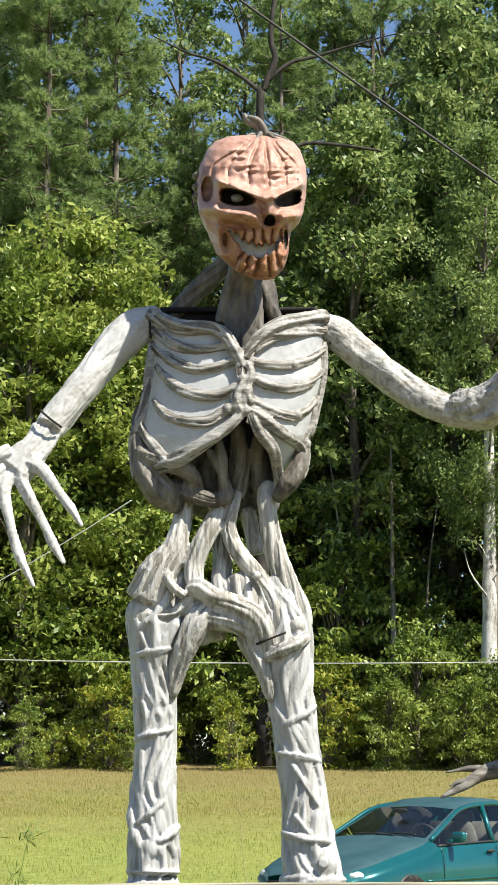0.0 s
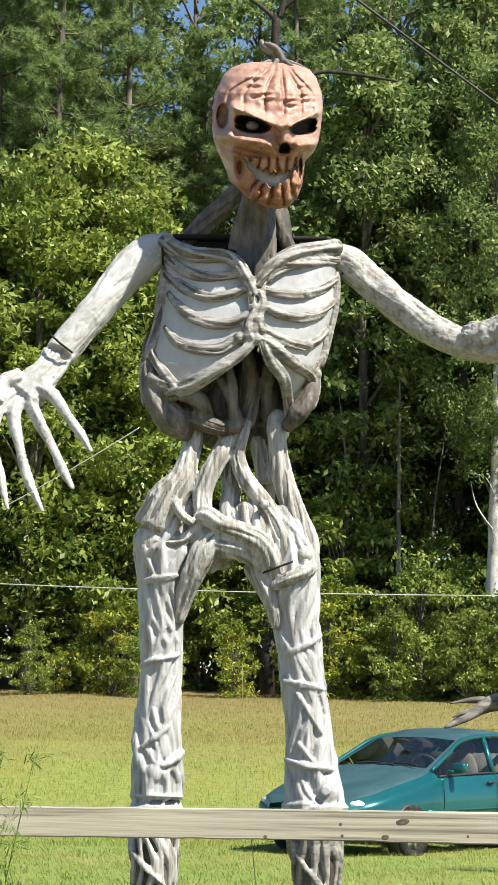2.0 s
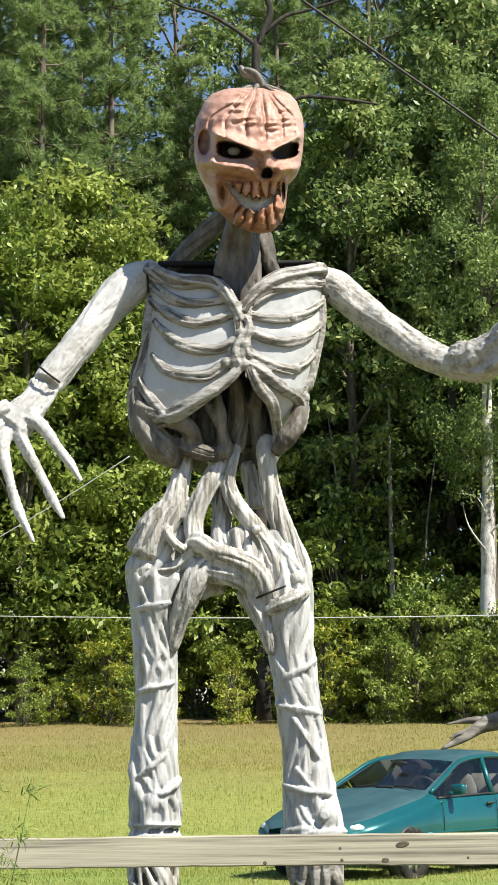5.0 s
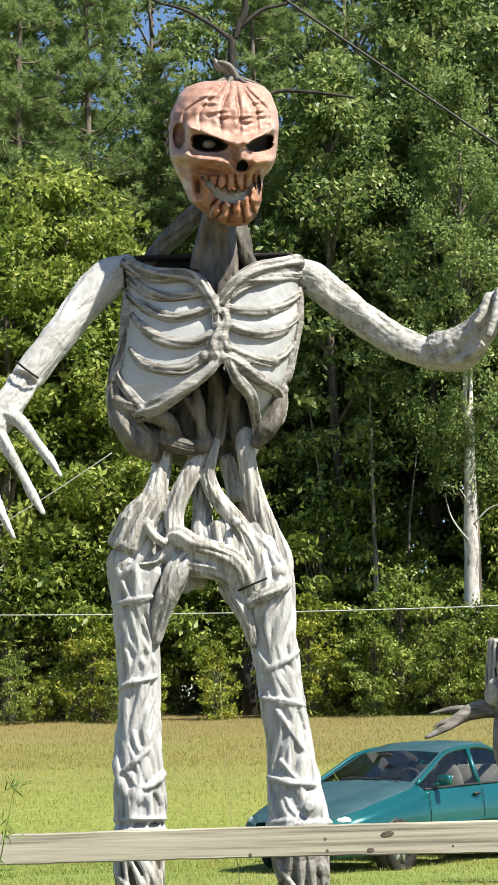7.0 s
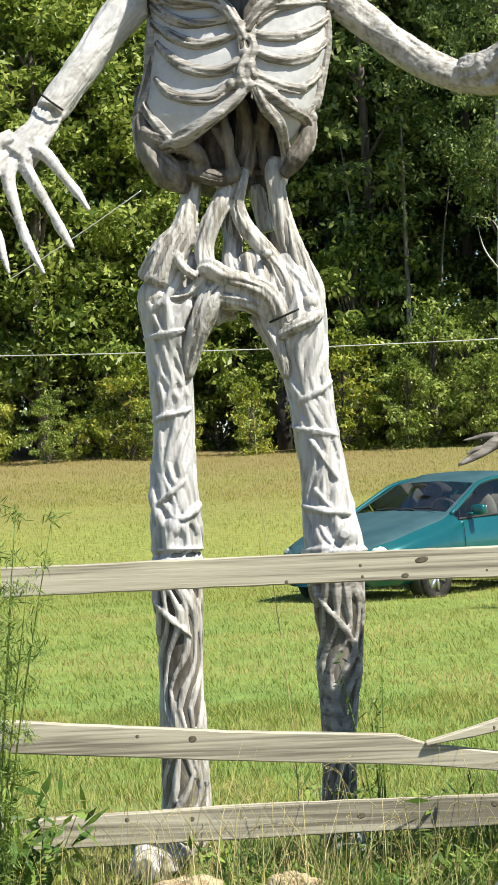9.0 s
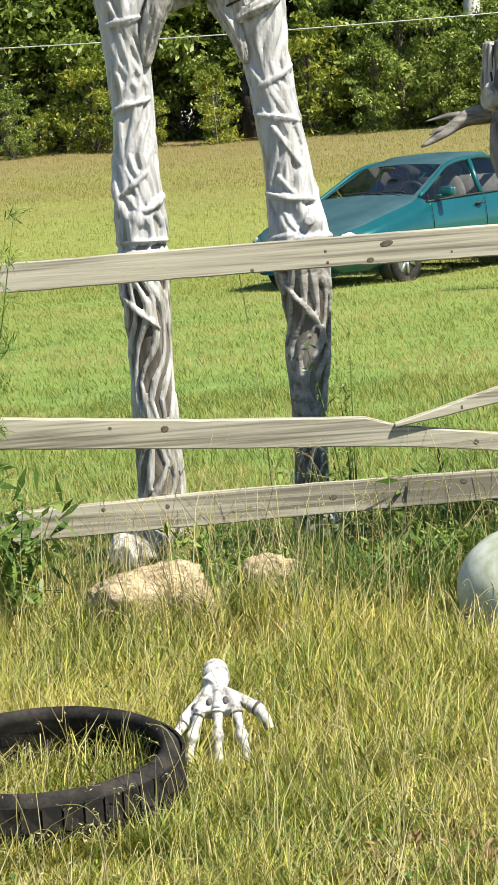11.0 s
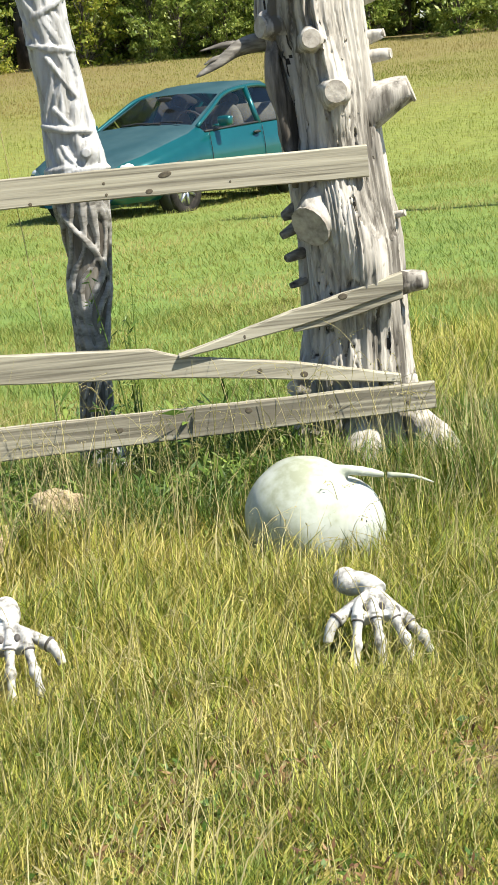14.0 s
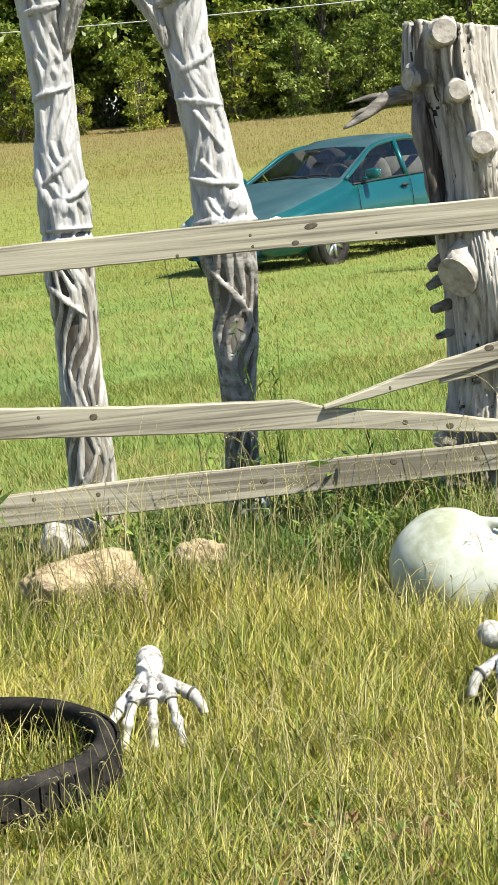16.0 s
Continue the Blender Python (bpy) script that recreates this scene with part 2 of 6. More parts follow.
    "bark": material("bark", [(0.04, 0.033, 0.026), (0.12, 0.10, 0.08), (0.2, 0.17, 0.14)], 6, (1, 1, 0.2), fine=40, rough=0.95, bump=0.8, bump_size=0.03),
    "grey_bark": material("grey_bark", [(0.07, 0.06, 0.05), (0.19, 0.175, 0.155), (0.30, 0.28, 0.25)], 3, (1, 1, 0.4), fine=30, rough=0.95, bump=0.5, bump_size=0.02),
    "black_bark": material("black_bark", [(0.012, 0.010, 0.009), (0.03, 0.026, 0.022), (0.06, 0.052, 0.045)], 6, (1, 1, 0.3), fine=40, rough=0.95, bump=0.6, bump_size=0.02),
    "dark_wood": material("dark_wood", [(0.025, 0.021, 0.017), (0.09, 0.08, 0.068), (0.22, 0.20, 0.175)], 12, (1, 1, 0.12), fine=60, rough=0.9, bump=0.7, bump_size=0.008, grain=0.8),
    "pale_bark": material("pale_bark", [(0.10, 0.085, 0.07), (0.50, 0.48, 0.45), (0.62, 0.60, 0.57)], 4, (1, 1, 0.5), fine=40, rough=0.9, bump=0.5, bump_size=0.02),
    "leaf_bright": material("leaf_bright", [(0.10, 0.155, 0.026), (0.21, 0.28, 0.05), (0.38, 0.43, 0.11)], 0.5, fine=3, rough=0.45, bump=0, island=0.5, translucent=0.4),
    "leaf_dark": material("leaf_dark", [(0.075, 0.13, 0.04), (0.16, 0.232, 0.065), (0.31, 0.37, 0.13)], 0.5, fine=3, rough=0.45, bump=0, island=0.55, translucent=0.4),
    "leaf_cedar": material("leaf_cedar", [(0.09, 0.15, 0.045), (0.19, 0.265, 0.08), (0.31, 0.38, 0.13)], 0.6, fine=3, rough=0.5, bump=0, island=0.5, translucent=0.45),
    "leaf_bush": material("leaf_bush", [(0.13, 0.18, 0.022), (0.26, 0.31, 0.04), (0.42, 0.40, 0.07)], 0.5, fine=3, rough=0.5, bump=0, island=0.5, translucent=0.4),
    "needle": material("needle", [(0.10, 0.17, 0.055), (0.21, 0.30, 0.095), (0.35, 0.43, 0.16)], 0.6, fine=3, rough=0.5, bump=0, island=0.5, translucent=0.45),
    "wire": material("wire", [(0.01, 0.01, 0.01), (0.02, 0.02, 0.02)], 10, rough=0.6, bump=0),
    "pale_wire": material("pale_wire", [(0.45, 0.45, 0.45), (0.6, 0.6, 0.6)], 10, rough=0.4, bump=0, metal=0.5),
}


# ---- building helpers ----
def mesh_of(name, verts, faces, mats, index=None, smooth=True):
    me = bpy.data.meshes.new(name)
    if isinstance(faces, np.ndarray):
        k = faces.shape[1]
        me.vertices.add(len(verts))
        me.vertices.foreach_set("co", np.asarray(verts, np.float32).ravel())
        me.loops.add(faces.size)
        me.loops.foreach_set("vertex_index", faces.astype(np.int32).ravel())
        me.polygons.add(len(faces))
        me.polygons.foreach_set("loop_start", np.arange(0, faces.size, k, dtype=np.int32))
        me.polygons.foreach_set("loop_total", np.full(len(faces), k, np.int32))
        me.update(calc_edges=True)
    else:
        me.from_pydata([tuple(v) for v in verts], [], [tuple(f) for f in faces])
    for m in mats if isinstance(mats, (list, tuple)) else [mats]:
        me.materials.append(M[m])
    if index is not None:
        me.polygons.foreach_set("material_index", np.asarray(index, np.int32))
    if smooth:
        me.polygons.foreach_set("use_smooth", np.ones(len(me.polygons), bool))
    me.update()
    return me


def thing(name, me=None, label="", category="", group="", kind="", at=None):
    ob = new(name, me)
    if at is not None:
        ob.matrix_world = at
    return tagged(ob, label, category, group, kind)


def part(name, me, parent, label="", at=None):
    ob = new(name, me)
    ob.parent = parent
    if at is not None:
        ob.matrix_basis = at
    return tagged(ob, label) if label else ob


class Shape:
    """Collects vertices and faces of one mesh."""

    def __init__(self):
        self.v, self.f, self.m = [], [], []

    def add(self, verts, faces, mat=0):
        o = len(self.v)
        self.v += [tuple(p) for p in verts]
        self.f += [tuple(i + o for i in f) for f in faces]
        self.m += [mat] * len(faces)
        return self

    def tube(self, pts, radii, seg=10, mat=0, flat=1.0, wob=0.0):
        """A closed tube along a smooth line through pts; radii per point; flat squeezes it in depth."""
        p, r = smooth_line(pts, radii)
        n = len(p)
        rings, prev = [], Vector((0.13, 1, 0.21))
        for i in range(n):
            d = (p[min(i + 1, n - 1)] - p[max(i - 1, 0)]).normalized()
            u = (prev - d * prev.dot(d)).normalized()
            w = d.cross(u)
            prev = u
            ring = []
            for k in range(seg):
                a = 2 * math.pi * k / seg
                rr = r[i] * (1 + wob * noise.noise(p[i] * 9 + Vector((math.cos(a), math.sin(a), 0)) * 1.3))
                ring.append(p[i] + (u * math.cos(a) * flat + w * math.sin(a)) * rr)
            rings += ring
        faces = [(i * seg + k, i * seg + (k + 1) % seg, (i + 1) * seg + (k + 1) % seg, (i + 1) * seg + k) for i in range(n - 1) for k in range(seg)]
        faces += [tuple(range(seg - 1, -1, -1)), tuple((n - 1) * seg + k for k in range(seg))]
        return self.add(rings, faces, mat)

    def bundle(self, pts, radii, n=8, core=1, mat=0, twist=0.25, seed=0, thin=1.0, wander=0.25, heart=0.90):
        """A limb of n root-like strands laid side by side round a core."""
        rng = random.Random(seed + n)
        p, r = smooth_line(pts, radii)
        self.tube(pts, [q * heart for q in (radii if hasattr(radii, "__len__") else [radii] * len(pts))], 14, core)
        m, frames, prev = len(p), [], Vector((0.13, 1, 0.21))
        far = [0.0]
        for i in range(m):
            d = (p[min(i + 1, m - 1)] - p[max(i - 1, 0)]).normalized()
            u = (prev - d * prev.dot(d)).normalized()
            prev = u
            frames.append((u, d.cross(u)))
            if i:
                far.append(far[-1] + (p[i] - p[i - 1]).length)
        ph = rng.uniform(0, 6.28)
        for k in range(n):
            own, line, rad = rng.uniform(0, 6.28), [], []
            for i in range(m):
                a = 2 * math.pi * k / n + twist * far[i] * 4 + wander * math.sin(far[i] * 13 + ph + 0.5 * k) + 0.10 * math.sin(far[i] * 31 + own)
                u, w = frames[i]
                q = min(r[i] * math.pi / n * 1.02 * thin, r[i] * 0.5) * (0.85 + 0.3 * math.sin(far[i] * 23 + own * 2))
                line.append(p[i] + (u * math.cos(a) + w * math.sin(a)) * (r[i] - q * 0.45))
                rad.append(q)
            rad[0] *= 0.5
            rad[-1] *= 0.5
            self.raw_tube(line, rad, 6, mat)
        return self

    def raw_tube(self, p, r, seg, mat):
        n, rings, prev = len(p), [], Vector((0.13, 1, 0.21))
        for i in range(n):
            d = (p[min(i + 1, n - 1)] - p[max(i - 1, 0)]).normalized()
            u = (prev - d * prev.dot(d)).normalized()
            w, prev = d.cross(u), u
            rings += [p[i] + (u * math.cos(2 * math.pi * k / seg) + w * math.sin(2 * math.pi * k / seg)) * r[i] for k in range(seg)]
        faces = [(i * seg + k, i * seg + (k + 1) % seg, (i + 1) * seg + (k + 1) % seg, (i + 1) * seg + k) for i in range(n - 1) for k in range(seg)]
        faces += [tuple(range(seg - 1, -1, -1)), tuple((n - 1) * seg + k for k in range(seg))]
        return self.add(rings, faces, mat)

    def ball(self, c, r, mat=0, nu=16, nv=10, turn=None, shape=None):
        r = Vector(r if hasattr(r, "__len__") else (r, r, r))
        vs = [Vector((0, 0, 1))]
        for j in range(1, nv):
            for i in range(nu):
                a, b = 2 * math.pi * i / nu, math.pi * j / nv
                vs.append(Vector((math.sin(b) * math.cos(a), math.sin(b) * math.sin(a), math.cos(b))))
        vs.append(Vector((0, 0, -1)))
        if shape:
            vs = [shape(v) for v in vs]
        vs = [Vector((v.x * r.x, v.y * r.y, v.z * r.z)) for v in vs]
        if turn:
            vs = [turn @ v for v in vs]
        fs = [(0, 1 + i, 1 + (i + 1) % nu) for i in range(nu)]
        for j in range(nv - 2):
            a = 1 + j * nu
            fs += [(a + i, a + nu + i, a + nu + (i + 1) % nu, a + (i + 1) % nu) for i in range(nu)]
        a = 1 + (nv - 2) * nu
        fs += [(a + i, len(vs) - 1, a + (i + 1) % nu) for i in range(nu)]
        return self.add([v + Vector(c) for v in vs], fs, mat)

    def box(self, c, s, mat=0, turn=None):
        x, y, z = (d / 2 for d in s)
        vs = [Vector((a, b, d)) for a in (-x, x) for b in (-y, y) for d in (-z, z)]
        vs = [(turn @ v if turn else v) + Vector(c) for v in vs]
        return self.add(vs, [(0, 1, 3, 2), (4, 6, 7, 5), (0, 4, 5, 1), (2, 3, 7, 6), (0, 2, 6, 4), (1, 5, 7, 3)], mat)

    def mesh(self, name, mats, smooth=True):
        return mesh_of(name, self.v, self.f, mats, self.m, smooth)


def smooth_line(pts, radii, step=4):
    """A Catmull-Rom line through pts with radii that follow."""
    pts = [Vector(p) for p in pts]
    if not hasattr(radii, "__len__"):
        radii = [radii] * len(pts)
    if len(pts) == 2:
        step = 2
    out, rr = [], []
    for i in range(len(pts) - 1):
        a, b, c, d = pts[max(i - 1, 0)], pts[i], pts[i + 1], pts[min(i + 2, len(pts) - 1)]
        for k in range(step):
            t = k / step
            out.append(0.5 * (2 * b + (c - a) * t + (2 * a - 5 * b + 4 * c - d) * t * t + (3 * b - a - 3 * c + d) * t ** 3))
            rr.append(radii[i] * (1 - t) + radii[i + 1] * t)
    return out + [pts[-1]], rr + [radii[-1]]


def fused(me, voxel, rounds=2):
    """The mesh with its overlapping pieces melted into one skin."""
    ob = new("melt", me)
    r = ob.modifiers.new("remesh", "REMESH")
    r.mode, r.voxel_size, r.use_smooth_shade = "VOXEL", voxel, True
    s = ob.modifiers.new("smooth", "SMOOTH")
    s.factor, s.iterations = 0.5, rounds
    dg = bpy.context.evaluated_depsgraph_get()
    out = bpy.data.meshes.new_from_object(ob.evaluated_get(dg))
    bpy.data.objects.remove(ob)
    out.polygons.foreach_set("use_smooth", np.ones(len(out.polygons), bool))
    return out


def carve(me, grain, across, along, depth, wash=None, edge=0.12, turn=0.0, warp=None):
    """Cuts wandering grooves into a skin, long along the grain; faces deep in a groove take the material slot given as
    wash.
    """
    n = len(me.vertices)
    co, no = np.empty(n * 3, np.float32), np.empty(n * 3, np.float32)
    me.vertices.foreach_get("co", co)
    me.vertex_normals.foreach_get("vector", no)
    co, no = co.reshape(-1, 3), no.reshape(-1, 3)
    deep = np.zeros(n)
    for i in range(n):
        v = Vector(co[i])
        if warp:
            v = warp(v)
        g = grain(v)
        q = v * across - g * (v.dot(g) * (across - along))
        a = abs(noise.noise(q + Vector((turn, 0, 0))))
        deep[i] = max(0.0, 1 - a / edge)
        co[i] += no[i] * (depth * (0.4 * noise.noise(q * 2.3) - deep[i]))
    me.vertices.foreach_set("co", co.ravel())
    me.update()
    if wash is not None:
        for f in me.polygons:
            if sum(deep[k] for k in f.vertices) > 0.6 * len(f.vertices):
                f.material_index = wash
    return me


def joined(name, pieces, mats):
    """One mesh from (mesh, material) pieces."""
    vs, fs, mi = [], [], []
    for me, k in pieces:
        o = len(vs)
        vs += [tuple(v.co) for v in me.vertices]
        fs += [tuple(i + o for i in p.vertices) for p in me.polygons]
        mi += [(p.material_index if k is None or p.material_index > 3 else k) for p in me.polygons]
    return mesh_of(name, vs, fs, mats, mi)


def leaves(centres, spread, count, size, rng, droop=0.3, slim=0.5, flat=0.75):
    """Vertices and quads of small folded leaves scattered round the centres."""
    c = np.repeat(np.asarray(centres, float), count, 0)
    n = len(c)
    s = np.repeat(np.broadcast_to(np.asarray(spread, float).reshape(-1, 1) if np.ndim(spread) else np.full((len(centres), 1), spread), (len(centres), 1)), count, 0)
    off = rng.normal(size=(n, 3))
    off *= (rng.random((n, 1)) ** 0.4) / np.linalg.norm(off, axis=1, keepdims=True)
    c = c + off * s * (1, 1, flat)
    d = rng.normal(size=(n, 3)) + (0, 0, -droop)
    d /= np.linalg.norm(d, axis=1, keepdims=True)
    up = rng.normal(size=(n, 3)) * 0.6 + (0.15, -0.3, 1.0)
    w = np.cross(d, up)
    w /= np.linalg.norm(w, axis=1, keepdims=True) + 1e-9
    L = size * (0.6 + 0.8 * rng.random((n, 1)))
    v = np.stack([c, c + d * L * 0.5 + w * L * slim * 0.5, c + d * L, c + d * L * 0.5 - w * L * slim * 0.5], 1)
    return v.reshape(-1, 3), np.arange(4 * n).reshape(-1, 4)


# ---- ground ----
def lerp(x, xs, ys):
    return float(np.interp(x, xs, ys))


def ground_z(x, y):
    z = lerp(y, [-60, 0, 7, 12, 18, 24, 27, 47, 60, 120, 400], [0, 0, 0, -0.03, -0.11, -0.17, -0.1, 1.62, 2.2, 3.0, 4.0])
    z += 0.09 * math.exp(-((x - 1.1) ** 2 + (y - 6.5) ** 2) / 0.35)
    return z + 0.02 * noise.noise(Vector((x * 0.9, y * 0.9, 0))) * (1 if y > 8 else 0.6)


def build_ground():
    ys = np.r_[np.linspace(-60, 0, 8), np.linspace(0.6, 2.2, 5), np.arange(2.4, 8, 0.12), np.arange(8, 22, 0.4), np.arange(22, 62, 1.2), np.geomspace(64, 600, 18)]
    xs = np.r_[-np.geomspace(400, 6, 22), np.arange(-5.5, -1.6, 0.5), np.arange(-1.5, 2.6, 0.12), np.arange(2.8, 6, 0.5), np.geomspace(6.5, 400, 22)]
    v = [(x, y, ground_z(x, y)) for y in ys for x in xs]
    n = len(xs)
    f = [(j * n + i, j * n + i + 1, (j + 1) * n + i + 1, (j + 1) * n + i) for j in range(len(ys) - 1) for i in range(n - 1)]
    thing("ground", mesh_of("ground", v, f, "soil"), "mown dry grass verge and rising meadow with bare soil", "ground", kind="structure")


build_ground()


# ---- the tall pumpkin-headed skeleton statue ----
SY = 6.85


def sp(x, z, d=0.0, plane=6.85):
    """A point of the statue: across, height, and depth behind (+) or before (-) its middle."""
    k = (SY + d) / plane
    return Vector((x * k, SY + d, 1.4 + (z - 1.4) * k))


def hp(x, z, d=0.0):
    return sp(x, z, d, 6.75)


def cp(x, z, d=0.0):
    return sp(x, z, d, 6.8)


CH_Z = [2.40, 2.47, 2.6, 2.8, 2.95, 3.04]
CH_C = [-0.075, -0.075, -0.045, 0.0, 0.006, 0.012]
CH_R = [0.19, 0.235, 0.298, 0.302, 0.302, 0.300]
CH_D = [0.13, 0.16, 0.185, 0.175, 0.15, 0.125]


def chest(x, z, out=0.0):
    """A point on the front of the chest."""
    c, r, d = lerp(z, CH_Z, CH_C), lerp(z, CH_Z, CH_R), lerp(z, CH_Z, CH_D)
    u = max(-0.97, min(0.97, (x - c) / r))
    return cp(x, z, -d * (1 - abs(u) ** 2.6) ** 0.5 - out)


COLLAR_X = [-0.30, -0.20, -0.09, -0.035, 0.0, 0.03, 0.06, 0.09, 0.15, 0.22, 0.31]
COLLAR_Z = [3.03, 2.985, 2.985, 2.95, 2.90, 2.86, 2.90, 2.95, 2.99, 3.00, 3.02]


def statue_torso():
    """The thin hollow shell behind the ribs, open at the neck and under the breast bone."""
    nu, zs = 180, np.linspace(2.42, 3.035, 90)
    vs, fs = [], []
    for z in zs:
        c, r, d = lerp(z, CH_Z, CH_C), lerp(z, CH_Z, CH_R), lerp(z, CH_Z, CH_D)
        for i in range(nu):
            a = 2 * math.pi * i / nu
            ca, sa = math.cos(a), math.sin(a)
            k = (abs(ca) ** 2.6 + abs(sa) ** 2.6) ** (-1 / 2.6)
            vs.append(cp(c + r * ca * k, z, d * sa * k))
    for j in range(len(zs) - 1):
        for i in range(nu):
            f = (j * nu + i, j * nu + (i + 1) % nu, (j + 1) * nu + (i + 1) % nu, (j + 1) * nu + i)
            z = (zs[j] + zs[j + 1]) / 2
            x = (vs[f[0]].x + vs[f[1]].x) / 2
            if math.sin(2 * math.pi * (i + 0.5) / nu) < 0:
                if z > lerp(x, COLLAR_X, COLLAR_Z):
                    continue
                if z < 2.69 and lerp(z, [2.42, 2.475, 2.51, 2.575, 2.64, 2.69], [-0.36, -0.31, -0.22, -0.11, -0.02, 0.02]) < x < lerp(z, [2.42, 2.47, 2.55, 2.61, 2.69], [0.155, 0.145, 0.128, 0.083, 0.035]):
                    continue
            fs.append(f)
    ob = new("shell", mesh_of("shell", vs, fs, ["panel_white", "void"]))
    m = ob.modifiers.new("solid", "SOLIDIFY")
    # inner faces go near-black: the hollow's shade is put into their colour
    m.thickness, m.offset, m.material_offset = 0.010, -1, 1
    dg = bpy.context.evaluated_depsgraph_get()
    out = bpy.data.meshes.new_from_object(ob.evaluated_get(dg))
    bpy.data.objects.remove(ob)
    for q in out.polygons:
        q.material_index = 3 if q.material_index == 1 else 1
    return out


def statue_ribs():
    s = Shape()

    def rib(pts, r, out=0.006):
        s.bundle([chest(x, z, out) for x, z in pts], [q * 0.98 for q in r], 5, 1, 0, 0.8, int(pts[0][1] * 1000), 0.85, 0.5)

    # collar bones
    rib([(-0.30, 3.03), (-0.20, 2.985), (-0.09, 2.985), (-0.035, 2.95), (0.0, 2.89), (0.02, 2.84)], [0.028, 0.024, 0.022, 0.022, 0.02, 0.014], 0.02)
    rib([(0.31, 3.02), (0.22, 3.01), (0.15, 2.995), (0.09, 2.96), (0.05, 2.91), (0.03, 2.87)], [0.03, 0.022, 0.024, 0.022, 0.02, 0.016], 0.02)
    rib([(0.31, 2.975), (0.2, 2.962), (0.12, 2.945), (0.06, 2.895)], [0.018, 0.017, 0.016, 0.013], 0.012)
    # ribs on the one side, then the other
    rib([(-0.29, 2.975), (-0.22, 2.925), (-0.14, 2.905), (-0.05, 2.915), (-0.02, 2.93)], [0.022, 0.019, 0.017, 0.015, 0.012])
    rib([(-0.288, 2.91), (-0.22, 2.865), (-0.14, 2.835), (-0.06, 2.845), (-0.01, 2.87)], [0.018, 0.019, 0.018, 0.016, 0.013])
    rib([(-0.275, 2.845), (-0.21, 2.775), (-0.13, 2.742), (-0.05, 2.745), (0.01, 2.785)], [0.015, 0.019, 0.019, 0.017, 0.014])
    rib([(-0.285, 2.725), (-0.24, 2.672), (-0.16, 2.648), (-0.09, 2.652), (-0.04, 2.69)], [0.013, 0.017, 0.019, 0.019, 0.016])
    rib([(-0.31, 2.475), (-0.22, 2.51), (-0.11, 2.575), (-0.02, 2.64), (0.02, 2.69)], [0.026, 0.026, 0.022, 0.018, 0.016], 0.014)
    rib([(-0.24, 2.485), (-0.16, 2.545), (-0.06, 2.60)], [0.012, 0.012, 0.01], 0.03)
    rib([(-0.33, 2.64), (-0.30, 2.585), (-0.245, 2.52), (-0.22, 2.49)], [0.02, 0.018, 0.018, 0.016], 0.012)
    rib([(0.045, 2.87), (0.1, 2.852), (0.18, 2.848), (0.26, 2.872), (0.305, 2.91)], [0.013, 0.015, 0.017, 0.017, 0.013])
    rib([(0.045, 2.82), (0.1, 2.782), (0.18, 2.765), (0.25, 2.785), (0.295, 2.83)], [0.014, 0.016, 0.018, 0.016, 0.013])
    rib([(0.04, 2.73), (0.11, 2.69), (0.19, 2.668), (0.24, 2.69), (0.275, 2.74)], [0.016, 0.018, 0.019, 0.017, 0.013])
    rib([(0.04, 2.70), (0.10, 2.655), (0.16, 2.605), (0.215, 2.572), (0.235, 2.53), (0.215, 2.45)], [0.016, 0.018, 0.02, 0.02, 0.02, 0.022], 0.012)
    rib([(0.04, 2.69), (0.085, 2.61), (0.13, 2.55), (0.145, 2.47), (0.16, 2.42)], [0.014, 0.02, 0.019, 0.018, 0.028], 0.012)
    rib([(0.215, 2.575), (0.255, 2.63), (0.272, 2.70)], [0.018, 0.015, 0.012], 0.01)
    # side edges
    rib([(-0.288, 2.93), (-0.295, 2.8), (-0.315, 2.68), (-0.34, 2.58), (-0.325, 2.45)], [0.02, 0.024, 0.026, 0.03, 0.034], 0.0)
    rib([(0.305, 2.93), (0.30, 2.83), (0.275, 2.7), (0.25, 2.6)], [0.014, 0.016, 0.018, 0.02], 0.0)
    # breast bone and knots
    rib([(0.03, 2.9), (0.012, 2.85), (0.02, 2.79), (0.005, 2.73), (0.03, 2.68)], [0.016, 0.018, 0.02, 0.024, 0.022], 0.012)
    rib([(0.035, 2.87), (0.05, 2.82), (0.035, 2.77), (0.045, 2.71)], [0.012, 0.015, 0.016, 0.02], 0.016)
    for x, z, r in ((0.0, 2.705, 0.024), (0.035, 2.755, 0.024), (-0.03, 2.695, 0.02), (0.02, 2.80, 0.018), (0.2, 2.852, 0.016), (0.21, 2.672, 0.018), (0.24, 2.57, 0.02), (0.03, 2.69, 0.022)):
        s.ball(chest(x, z, 0.015), r)
    return s


